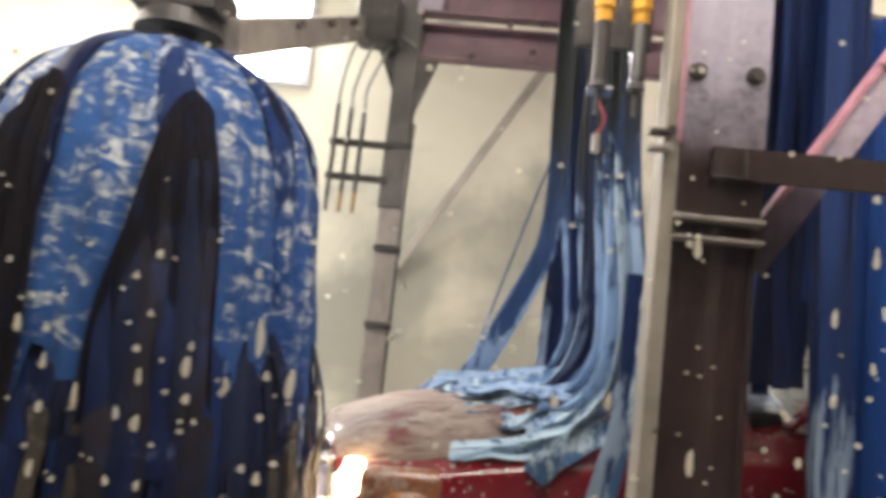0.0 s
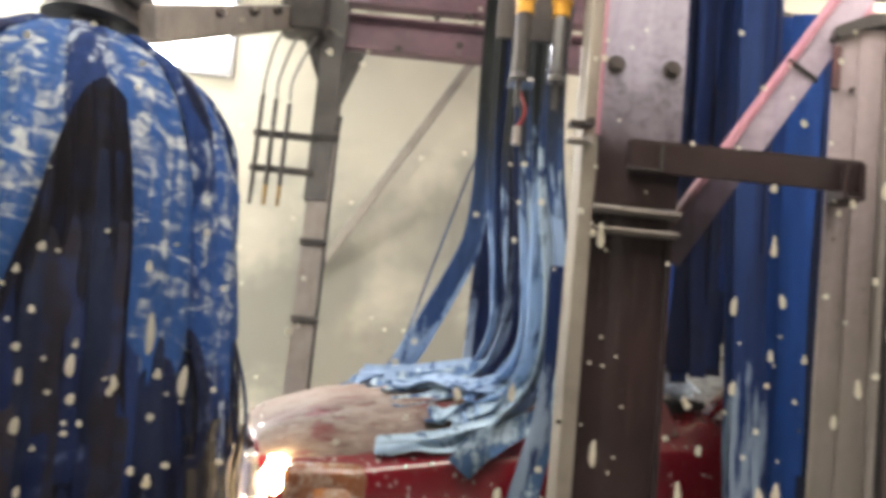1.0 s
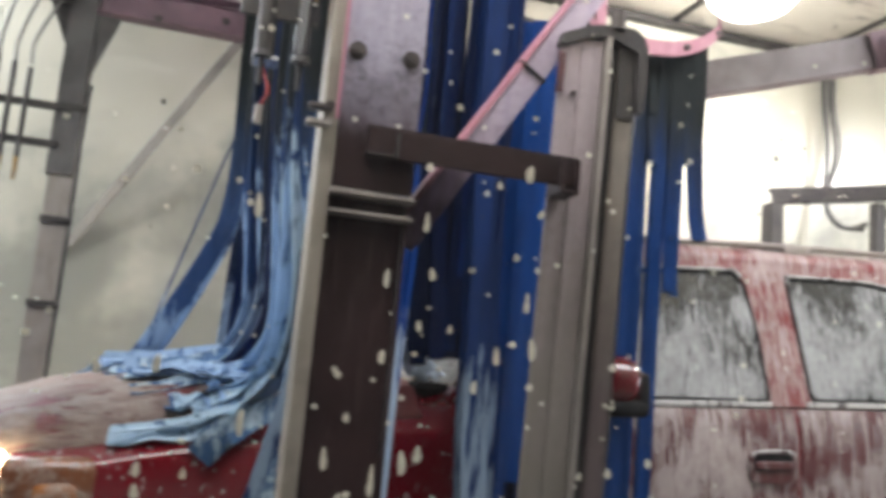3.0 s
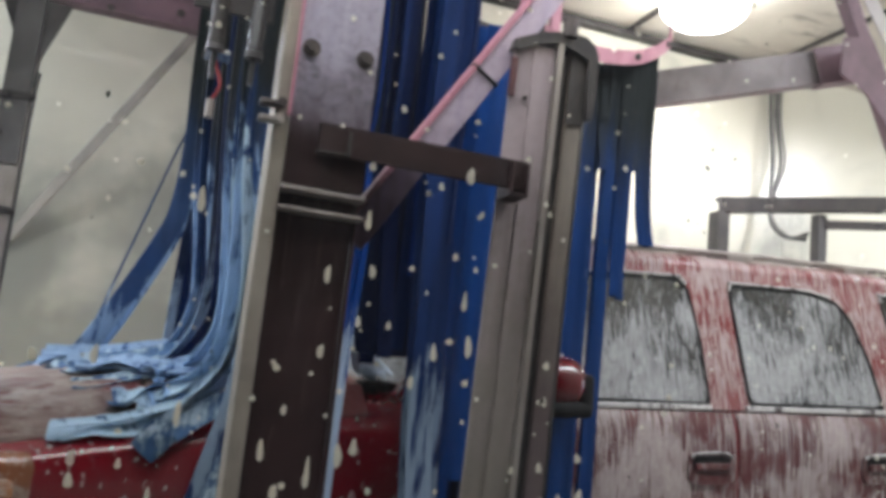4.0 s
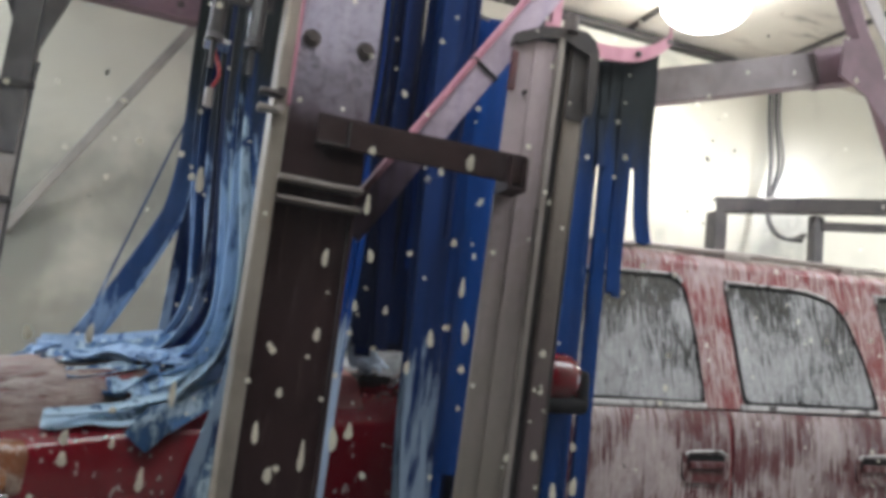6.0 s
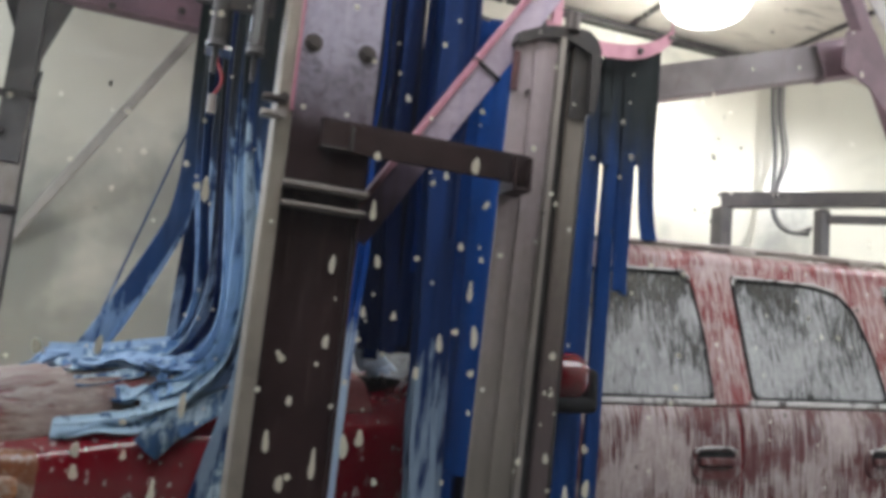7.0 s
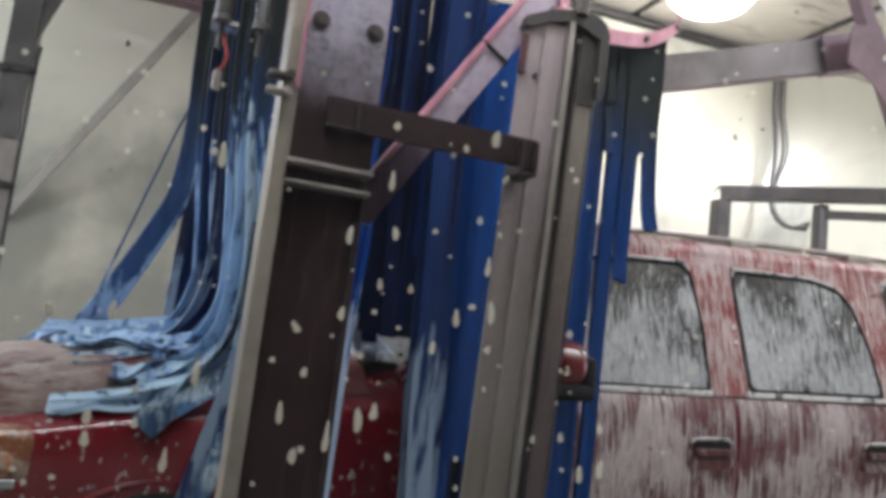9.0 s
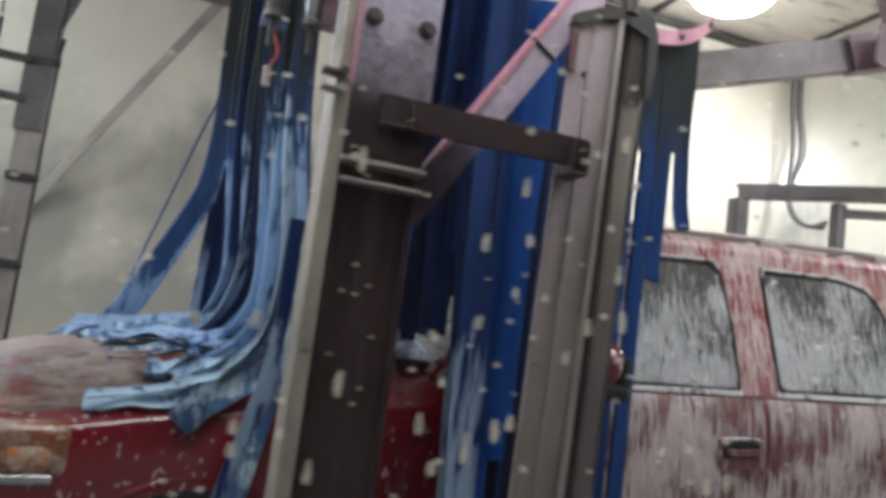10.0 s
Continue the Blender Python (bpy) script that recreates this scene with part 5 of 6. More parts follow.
for k in range(4):
    dx = 0.035 * k
    part("hose", tube(bmesh.new(), [(dx - 0.02, 0.03, 1.20), (dx - 0.02, 0.02, 0.85), (dx * (1.2 if k > 1 else 0.6), 0.0, 0.5), (dx * 0.4 - 0.01, 0.0, 0.2), (0.01 * k, -0.02, 0.0),
                                    (0.04 + 0.02 * k, -0.12, -0.12), (0.14 + 0.01 * k, -0.25, -0.15 + 0.02 * k)], 0.013, 8), M_HOSE_GREY if k % 2 else M_HOSE, hb)


# ---- the car ----
suv = thing("suv", (2.0, 3.6, 0.0), "red sport utility car running with white soap suds", "car", turn=(0, -3.0, 0))


def nose(x, y):
    """Bow of the front in plan."""
    return x - 0.17 * (1 - (y / 0.9) ** 2) * math.exp(-max(0.0, x + 2.28) / 0.22) + 0.05 * (abs(y) / 0.9) ** 6 * math.exp(-max(0.0, x + 2.28) / 0.15)


stations = [-2.28, -2.25, -2.2, -2.12, -2.0, -1.9, -1.75, -1.6, -1.45, -1.3, -1.1, -0.95, -0.86, -0.82, -0.78, -0.74, -0.5, 0, 0.6, 1.2, 1.8, 2.2, 2.40, 2.46]
bm = bmesh.new()
rows = []
for x in stations:
    sec = body_section(x)
    pinch = 0.96 if x > 2.41 else 1.0
    ring = [(y * pinch * (-1), z) for y, z in sec] + [(y * pinch, z) for y, z in sec[-2::-1]]
    rows.append([Vector((nose(x, y), y, z)) for y, z in ring])
vs = grid_mesh(bm, rows)
bm.faces.new(vs[0])
bm.faces.new(vs[-1][::-1])
for k in range(len(vs) - 1):
    bm.faces.new((vs[k][0], vs[k][-1], vs[k + 1][-1], vs[k + 1][0]))
part("body", bm, M_PAINT, suv, "red painted body shell", True)
# hood skin, a finger's breadth over the body, under brown suds
bm = bmesh.new()
rows = []
for x in [-2.27, -2.22, -2.12, -2.0, -1.8, -1.6, -1.4, -1.2, -1.0, -0.90]:
    sec = body_section(x)[7:]
    ring = [(-y - 0.002 * (y > 0.6), z + 0.004) for y, z in sec] + [(y + 0.002 * (y > 0.6), z + 0.004) for y, z in sec[-2::-1]]
    rows.append([Vector((nose(x, y), y, z)) for y, z in ring])
top = rows
low = [[p - Vector((0, 0, 0.007)) for p in r] for r in rows]
vt, vl = grid_mesh(bm, top), grid_mesh(bm, low)
for a, b in ((vt[0], vl[0]), (vt[-1], vl[-1]), ([r[0] for r in vt], [r[0] for r in vl]), ([r[-1] for r in vt], [r[-1] for r in vl])):
    for k in range(len(a) - 1):
        bm.faces.new((a[k], a[k + 1], b[k + 1], b[k]))
part("hood", bm, M_HOOD, suv, "red hood under brownish suds", True)

# greenhouse sides with window openings
WINDOWS = [[(-0.62, 1.125), (0.480, 1.12), (0.470, 1.37), (0.436, 1.59), (0.39, 1.632), (-0.20, 1.615)],
           [(0.667, 1.125), (1.380, 1.13), (1.343, 1.335), (1.275, 1.525), (1.205, 1.59), (1.06, 1.620), (0.635, 1.622), (0.650, 1.40)],
           [(1.525, 1.15), (2.14, 1.15), (2.07, 1.62), (1.465, 1.635), (1.500, 1.36)]]
OUTLINE = [(-0.80, 1.10), (2.40, 1.10), (2.34, 1.40), (2.22, 1.70), (-0.20, 1.70), (-0.33, 1.66)]


def on_side(p, s, out=0.0):
    return Vector((p[0], s * (side_y(p[1]) + out), p[1]))


def grow(loop, by):
    cx, cz = sum(p[0] for p in loop) / len(loop), sum(p[1] for p in loop) / len(loop)
    w, h = max(abs(p[0] - cx) for p in loop), max(abs(p[1] - cz) for p in loop)
    return [(cx + (p[0] - cx) * (1 + by / w), cz + (p[1] - cz) * (1 + by / h)) for p in loop]


def ring_mesh(inner, outer, s, lo, hi):
    bm = bmesh.new()
    n = len(inner)
    rows = [[on_side(p, s, lo) for p in inner], [on_side(p, s, hi) for p in inner], [on_side(p, s, hi) for p in outer], [on_side(p, s, lo) for p in outer]]
    vs = [[bm.verts.new(p) for p in r] for r in rows]
    for a, b in zip(vs, vs[1:] + vs[:1]):
        for k in range(n):
            bm.faces.new((a[k], a[(k + 1) % n], b[(k + 1) % n], b[k]))
    return bm


for s in (-1, 1):
    bm = bmesh.new()
    edges = []
    for loop in [OUTLINE] + [rounded(w) for w in WINDOWS]:
        vs = [bm.verts.new(on_side(p, s)) for p in loop]
        edges += [bm.edges.new((vs[k], vs[(k + 1) % len(vs)])) for k in range(len(vs))]
    got = bmesh.ops.triangle_fill(bm, edges=edges, use_beauty=True)
    faces = [g for g in got["geom"] if isinstance(g, bmesh.types.BMFace)]
    mean = sum(abs(v.co.y) for v in bm.verts) / len(bm.verts)
    bmesh.ops.solidify(bm, geom=faces, thickness=0.03)
    if sum(abs(v.co.y) for v in bm.verts) / len(bm.verts) > mean:
        bmesh.ops.translate(bm, verts=bm.verts, vec=(0, -s * 0.03, 0))
    part("side_frame", bm, M_PAINT_PILLAR, suv, "red window pillars with thin foam")
    for w in WINDOWS:
        loop = rounded(w)
        g = part("side_window", ring_mesh(grow(loop, -0.013), grow(loop, 0.004), s, -0.012, 0.004), M_RUBBER, suv, "side window filmed with grey foam")
        bm = bmesh.new()
        inner = grow(loop, -0.010)
        a = [bm.verts.new(on_side(p, s, -0.002)) for p in inner]
        b = [bm.verts.new(on_side(p, s, -0.008)) for p in inner]
        bm.faces.new(a)
        bm.faces.new(b[::-1])
        for k in range(len(a)):
            j = (k + 1) % len(a)
            bm.faces.new((a[k], a[j], b[j], b[k]))
        part("pane", bm, M_CARGLASS, g)
        x0, x1 = min(p[0] for p in w) + 0.01, max(p[0] for p in w) - 0.005
        zz = min(p[1] for p in w) - 0.010
        bm = bar(bmesh.new(), on_side((x0, zz), s, 0.008), on_side((x1, zz + 0.004), s, 0.008), 0.020, 0.022, 0.006)
        part("sill_trim", bm, M_TRIM_FOAM, g, "window sill strip white with soap")
        top = [p for p in loop if p[1] > max(q[1] for q in loop) - 0.035]
        top.sort()
        bm = tube(bmesh.new(), [on_side((p[0], p[1] + 0.008), s, 0.008) for p in top[::2]], 0.006, 6, 2)
        part("top_trim", bm, M_TRIM_FOAM, g)

def soft_block(lo, hi, bevel, seg=4):
    bm = bmesh.new()
    size = [hi[i] - lo[i] for i in range(3)]
    mid = [(hi[i] + lo[i]) / 2 for i in range(3)]
    bmesh.ops.create_cube(bm, size=1, matrix=Matrix.Translation(mid) @ Matrix.Diagonal((*size, 1)))
    bmesh.ops.bevel(bm, geom=list(bm.edges), offset=bevel, segments=seg, affect="EDGES", profile=0.5)
    return bm


# doors, proud of the body, with their handles
for s in (-1, 1):
    for x0, x1 in ((-0.57, 0.575), (0.59, 1.433)):
        bm = bmesh.new()
        zs = [0.46, 0.60, 0.72, 0.80, 0.88, 0.95, 1.02, 1.06, 1.097]
        xs = [x0 + (x1 - x0) * k / 8 for k in range(9)]
        outer = [[Vector((x, s * (side_y(z) + 0.012 - (0.006 if z in (zs[0], zs[-1]) or k in (0, 8) else 0)), z)) for k, x in enumerate(xs)] for z in zs]
        inner = [[Vector((p.x, p.y - s * 0.02, p.z)) for p in r] for r in outer]
        va, vb = grid_mesh(bm, outer), grid_mesh(bm, inner)
        for a, b in ((va[0], vb[0]), (va[-1], vb[-1]), ([r[0] for r in va], [r[0] for r in vb]), ([r[-1] for r in va], [r[-1] for r in vb])):
            for k in range(len(a) - 1):
                bm.faces.new((a[k], a[k + 1], b[k + 1], b[k]))
        door = part("door", bm, M_PAINT_FOAM, suv, "red door streaked with running foam", True)
        hx = x1 - 0.127
        hy = s * 0.912
        def pad(x0, x1, z0, z1, cut, out, deep):
            return plate(bmesh.new(), [(x, hy + s * out, z) for x, z in rounded([(x0, z0), (x1, z0), (x1, z1), (x0, z1)], cut, 5)], (0, -s, 0), deep)

        part("handle_bezel", pad(hx - 0.105, hx + 0.105, 0.826, 0.944, 0.040, 0.012, 0.02), M_HANDLE, door)
        # flat black plate: the hollow's shade put into colour
        part("recess_shade", pad(hx - 0.088, hx + 0.084, 0.872, 0.934, 0.026, 0.014, 0.004), M_RUBBER, door)
        y0, y1 = sorted((hy + s * 0.013, hy + s * 0.026))
        part("handle", soft_block((hx - 0.082, y0, 0.876), (hx + 0.080, y1, 0.908), 0.009), M_HANDLE, door, "dark red door handle")
        part("handle_lip", tube(bmesh.new(), [(hx - 0.095, hy + s * 0.012, 0.926), (hx - 0.07, hy + s * 0.013, 0.942), (hx + 0.06, hy + s * 0.013, 0.945), (hx + 0.095, hy + s * 0.012, 0.928)], 0.006, 6), M_TRIM_FOAM, door)

# roof with rails
bm = bmesh.new()
rows = []
for x in (-0.22, -0.15, 0.0, 0.5, 1.0, 1.6, 2.0, 2.2, 2.27):
    drop = 0.02 if x in (-0.22, 2.27) else 0.0
    sec = [(0.752, 1.69), (0.742, 1.712), (0.70, 1.738), (0.5, 1.765 - drop), (0.25, 1.775 - drop), (0.0, 1.778 - drop)]
    rows.append([Vector((x, -y, z)) for y, z in sec] + [Vector((x, y, z)) for y, z in sec[-2::-1]])
top = grid_mesh(bm, rows)
low = grid_mesh(bm, [[p - Vector((0, 0, 0.03)) for p in r] for r in rows])
for a, b in ((top[0], low[0]), (top[-1], low[-1]), ([r[0] for r in top], [r[0] for r in low]), ([r[-1] for r in top], [r[-1] for r in low])):
    for k in range(len(a) - 1):
        bm.faces.new((a[k], a[k + 1], b[k + 1], b[k]))
part("roof", bm, M_PAINT_PILLAR, suv, "red roof under thin foam", True)
for s in (-1, 1):
    rail = part("roof_rail", tube(bmesh.new(), [(-0.02, s * 0.69, 1.725), (0.05, s * 0.69, 1.748), (0.5, s * 0.69, 1.760), (1.2, s * 0.685, 1.762), (2.0, s * 0.68, 1.755), (2.12, s * 0.68, 1.735)], 0.014, 10), M_STEEL_GREY, suv,
                "grey roof rail wet with soap", True)
    for x in (0.1, 0.75, 1.4, 2.0):
        part("rail_foot", boxed((x - 0.07, s * 0.69 - 0.020, 1.715), (x + 0.07, s * 0.69 + 0.020, 1.764), 0.012), M_STEEL_GREY, rail)
for x in (0.72, 1.55):
    part("cross_bar", tube(bmesh.new(), [(x, -0.68, 1.768), (x, -0.3, 1.80), (x, 0.3, 1.80), (x, 0.68, 1.768)], 0.012, 8), M_STEEL_GREY, suv, smooth=True)
# windscreen and tail window
bm = bmesh.new()
plate(bm, [(-0.80, -0.80, 1.115), (-0.80, 0.80, 1.115), (-0.22, 0.70, 1.735), (-0.22, -0.70, 1.735)], (0.72, 0, -0.68), 0.008)
part("windscreen", bm, M_CARGLASS, suv, "foamed windscreen")
for s in (-1, 1):
    part("screen_pillar", bar(bmesh.new(), (-0.80, s * 0.835, 1.10), (-0.21, s * 0.735, 1.725), 0.07, 0.05, 0.01), M_PAINT, suv)
bm = bmesh.new()
plate(bm, [(2.41, -0.78, 1.11), (2.41, 0.78, 1.11), (2.25, 0.70, 1.72), (2.25, -0.70, 1.72)], (-1, 0, -0.2), 0.008)
part("tail_window", bm, M_CARGLASS, suv)
part("cowl", box(bmesh.new(), (-0.90, -0.74, 1.09), (-0.77, 0.74, 1.155), 0.02), M_RUBBER, suv, "black cowl below the windscreen")
for y in (-0.45, 0.25):
    bm = tube(bmesh.new(), [(-0.84, y, 1.15), (-0.78, y + 0.1, 1.19), (-0.68, y + 0.45, 1.265)], 0.008, 6)
    part("wiper", bm, M_RUBBER, suv)


# mirrors
for s in (-1, 1):
    y0, y1 = sorted((s * 0.97, s * 1.19))
    mir = part("side_mirror", soft_block((-0.42, y0, 1.105), (-0.222, y1, 1.278), 0.080, 8), M_MIRROR_RED, suv, "red side mirror with a black lower edge", True)
    part("mirror_base", soft_block((-0.425, y0 + 0.004, 1.078), (-0.218, y1 - 0.004, 1.132), 0.024, 5), M_RUBBER, mir, "black lower edge", True)
    part("mirror_rim", soft_block((-0.262, y0 + 0.012, 1.09), (-0.213, y1 - 0.012, 1.225), 0.022, 5), M_RUBBER, mir, "", True)
    y2, y3 = sorted((s * 0.86, s * 1.0))
    part("mirror_arm", soft_block((-0.37, y2, 1.09), (-0.29, y3, 1.14), 0.015), M_RUBBER, mir)
    part("mirror_glass", soft_block((-0.2135, y0 + 0.035, 1.125), (-0.2115, y1 - 0.035, 1.20), 0.0015), M_CHROME, mir)
# lamps, grille, bumper
for s in (-1, 1):
    y0, y1 = sorted((s * 0.56, s * 0.83))
    hl = part("headlight", soft_block((-2.36, y0, 0.77), (-2.24, y1, 0.925), 0.03), M_CHROME, suv, "lit headlight glowing warm white", True)
    bm = bmesh.new()
    bmesh.ops.create_uvsphere(bm, u_segments=16, v_segments=10, radius=0.062, matrix=Matrix.Translation((-2.205, s * 0.85, 0.835)) @ Matrix.Diagonal((0.9, 0.8, 1.4, 1)))
    part("bulb", bm, M_HEAD, hl, "glowing bulb", True)
    y2, y3 = sorted((s * 0.80, s * 0.90))
    part("lens", soft_block((-2.32, y2, 0.765), (-2.175, y3, 0.93), 0.02), M_LENS, hl, "", True)
    y0, y1 = sorted((s * 0.80, s * 0.905))
    part("corner_lens", soft_block((-2.20, y0, 0.735), (-1.895, y1 - 0.004, 0.912), 0.045), M_LENS_SOAP, suv, "soap-filmed corner lamp lens", True)
    part("turn_signal", soft_block((-2.105, min(s * 0.80, s * 0.912), 0.748), (-1.94, max(s * 0.80, s * 0.912), 0.862), 0.045), M_AMBER, suv, "amber corner turn signal", True)
    part("signal_trim", soft_block((-2.22, y0, 0.732), (-1.95, y1 + s * 0.0 + 0.002, 0.760), 0.006), M_CHROME, suv)
grille = part("grille", soft_block((-2.50, -0.54, 0.78), (-2.40, 0.54, 0.94), 0.03), M_STEEL_DARK, suv, "dark grille")
for k in range(4):
    part("grille_bar", soft_block((-2.512, -0.52, 0.805 + 0.034 * k), (-2.49, 0.52, 0.815 + 0.034 * k), 0.003), M_CHROME, grille)
part("front_bumper", soft_block((-2.55, -0.88, 0.46), (-2.22, 0.88, 0.70), 0.06), M_STEEL_GREY, suv, "grey front bumper", True)
part("rear_bumper", soft_block((2.38, -0.88, 0.46), (2.58, 0.88, 0.68), 0.05), M_STEEL_GREY, suv, "grey rear bumper", True)
for s in (-1, 1):
    y0, y1 = sorted((s * 0.78, s * 0.888))
    part("tail_light", soft_block((2.37, y0, 0.85), (2.475, y1, 1.08), 0.02), M_PAINT, suv)
for x in (-1.55, 1.30):
    for s in (-1, 1):
        bm = bmesh.new()
        prof = [(0.24, -0.11), (0.33, -0.115), (0.365, -0.085), (0.37, 0.0), (0.365, 0.085), (0.33, 0.115), (0.24, 0.11)]
        rows = [[Vector((x + r * math.cos(a), s * 0.80 + w, 0.372 + r * math.sin(a))) for a in [2 * math.pi * k / 36 for k in range(36)]] for r, w in prof]
        grid_mesh(bm, rows + rows[:1], True)
        whl = part("wheel", bm, M_RUBBER, suv, "black tyre on an alloy rim", True)
        bm = bmesh.new()
        rod(bm, (x, s * 0.80 - 0.08, 0.372), (x, s * 0.80 + 0.08, 0.372), 0.238, 30)
        part("rim", bm, M_ALU, whl)
        for k in range(5):
            a = 2 * math.pi * k / 5
            bm = bar(bmesh.new(), (x, s * 0.886, 0.372), (x + 0.2 * math.cos(a), s * 0.886, 0.372 + 0.2 * math.sin(a)), 0.012, 0.05, 0.006)
            part("spoke", bm, M_CHROME, whl)
        y0, y1 = sorted((s * 0.70, s * 0.893))
        bm = tube(bmesh.new(), [(x + 0.385 * math.cos(a), s * 0.885, 0.372 + 0.385 * math.sin(a)) for a in [math.pi * k / 8 for k in range(9)]], 0.016, 8, 3)
        part("arch_trim", bm, M_PAINT, suv, smooth=True)


# ---- the side brush on its arm ----
BX, BY = -0.985, 2.55
brush = thing("side_brush", (BX, BY, ground_z(BX)), "tall spinning wash brush of blue cloth flecked with suds", "brush")
z0 = brush.location.z
part("shaft", rod(bmesh.new(), (0, 0, 0.0), (0, 0, 2.30 - z0), 0.06, 20), M_STEEL_DARK, brush)
part("hub", rod(bmesh.new(), (0, 0, 2.13 - z0), (0, 0, 2.19 - z0), 0.15, 26, 0.13), M_STEEL_DARK, brush)
part("foot_bearing", rod(bmesh.new(), (0, 0, 0.0), (0, 0, 0.12), 0.12, 20), M_STEEL_DARK, brush)
PROFILE = [(0.05, 2.09), (0.14, 2.076), (0.24, 2.035), (0.36, 1.955), (0.445, 1.83), (0.505, 1.62), (0.545, 1.27), (0.565, 0.95), (0.56, 0.62), (0.55, 0.35)]
RADII = sorted((zz, rr) for rr, zz in PROFILE)
toward = math.atan2(0.0 - BY, 0.18 - BX)
rnd = random.Random(5)


def cloth_panel(a0, a1, scale, low, mat, sway):
    """One broad cloth lobe: a curved sheet from the hub down, rippled, with a ragged lower edge."""
    bm = bmesh.new()
    cols = 15
    rows = []
    path = smooth_path([(r, z, 0) for r, z in PROFILE], 4)
    ph = rnd.uniform(0, 6)
    ends = [low + rnd.uniform(-0.10, 0.12) for _ in range(cols)]
    for c in range(cols):
        u = c / (cols - 1)
        col = []
        for p in path:
            z = max(p.y, ends[c])
            i = min(1.0, (2.2 - z) / 0.6)
            f = 1 + (scale - 1) * i
            bulge = 0.030 * math.sin(u * math.pi) * i
            rip = 0.010 * math.sin(u * 21 + ph + z * 3) * i + 0.012 * math.sin(z * 16 + c * 0.7 + ph) * i * 0.4
            a = a0 + (a1 - a0) * u + sway * i + 0.02 * math.sin(z * 7 + ph)
            r = lerp_table(RADII, z) * f + bulge + rip * (2.0 if scale < 1 else 1.0)
            col.append(Vector((r * math.cos(a), r * math.sin(a), z - z0)))
        rows.append(col)
    grid_mesh(bm, rows)
    bmesh.ops.remove_doubles(bm, verts=bm.verts, dist=0.0005)
    bmesh.ops.solidify(bm, geom=list(bm.faces), thickness=0.008)
    return part("cloth_panel", bm, mat, brush, "blue cloth flecked with cream suds" if mat is M_CLOTH_BRUSH else "black cloth lobe painted for shade", True)


def arch_panel(mid, apex, half, low):
    """A dark lobe over the blue, shade put into its colour: pointed at its top, wider below, its foot ragged."""
    bm = bmesh.new()
    cols, steps = 17, 16
    ph = rnd.uniform(0, 6)
    rows = []
    for c in range(cols):
        u = 2 * c / (cols - 1) - 1
        top = apex - 0.24 * abs(u - 0.55) ** 2.0
        end = low + rnd.uniform(-0.12, 0.12)
        col = []
        for i in range(steps + 1):
            z = top + (end - top) * i / steps
            wide = half * (0.78 + 0.22 * i / steps)
            a = mid + u * wide - 0.10 * (z - apex) + 0.012 * math.sin(z * 9 + ph)
            r = lerp_table(RADII, z) + 0.052 + 0.010 * math.sin(u * 16 + ph + z * 2) + 0.010 * (1 - u * u)
            col.append(Vector((r * math.cos(a), r * math.sin(a), z - z0)))
        rows.append(col)
    grid_mesh(bm, rows)
    bmesh.ops.solidify(bm, geom=list(bm.faces), thickness=0.008)
    return part("cloth_panel", bm, M_CLOTH_GAP_SHADE, brush, "black cloth lobe painted for shade", True)


STEP = 2 * math.pi / 9
for k in range(9):
    mid = toward + radians(20) + k * STEP
    cloth_panel(mid - STEP / 2 - 0.02, mid + STEP / 2 + 0.02, 1.0, 0.98, M_CLOTH_BRUSH, 0.02)
# folds between the lobes, crease shade put into their deep blue
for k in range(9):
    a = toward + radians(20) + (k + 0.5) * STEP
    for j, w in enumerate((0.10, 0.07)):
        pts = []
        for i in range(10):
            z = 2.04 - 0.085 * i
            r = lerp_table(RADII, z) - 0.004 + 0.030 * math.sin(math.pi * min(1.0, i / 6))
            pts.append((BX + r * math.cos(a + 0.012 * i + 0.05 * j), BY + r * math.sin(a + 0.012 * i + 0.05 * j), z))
        strip(brush, pts, w, (-math.sin(a), math.cos(a), 0), M_CLOTH_SKIRT_SHADED if j else M_CLOTH_FOLD_SHADED, rnd, 0.006, 0.006, steps=3, cup=0.12)
# dark lobes, shaded gaps put into colour, unevenly spread: turn from the window, apex, half width
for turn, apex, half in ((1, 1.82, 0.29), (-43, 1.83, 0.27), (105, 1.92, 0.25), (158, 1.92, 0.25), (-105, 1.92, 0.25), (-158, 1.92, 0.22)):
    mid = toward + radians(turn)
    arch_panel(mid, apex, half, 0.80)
# navy strips lying down the dark lobe
for k, (turn, z_top, low) in enumerate(((-6, 1.28, 0.55), (-2, 1.42, 0.70), (2.5, 1.50, 0.60), (7, 1.36, 0.80), (11, 1.62, 0.66), (14, 1.44, 0.58))):
    a = toward + radians(turn)
    pts = []
    for i in range(7):
        zz = z_top + (low - z_top) * i / 6
        r = lerp_table(RADII, zz) + 0.046 + 0.030 * min(1.0, i / 2.5)
        pts.append((BX + r * math.cos(a + 0.006 * i), BY + r * math.sin(a + 0.006 * i), zz))
    strip(brush, pts, 0.05 + 0.012 * (k % 3), (-math.sin(a), math.cos(a), 0), (M_CLOTH_SKIRT_SHADED, M_CLOTH_SHADED, M_CLOTH_GAP_SHADE)[k % 3], rnd, 0.006, 0.006, taper=0.9, steps=4, cup=0.08)
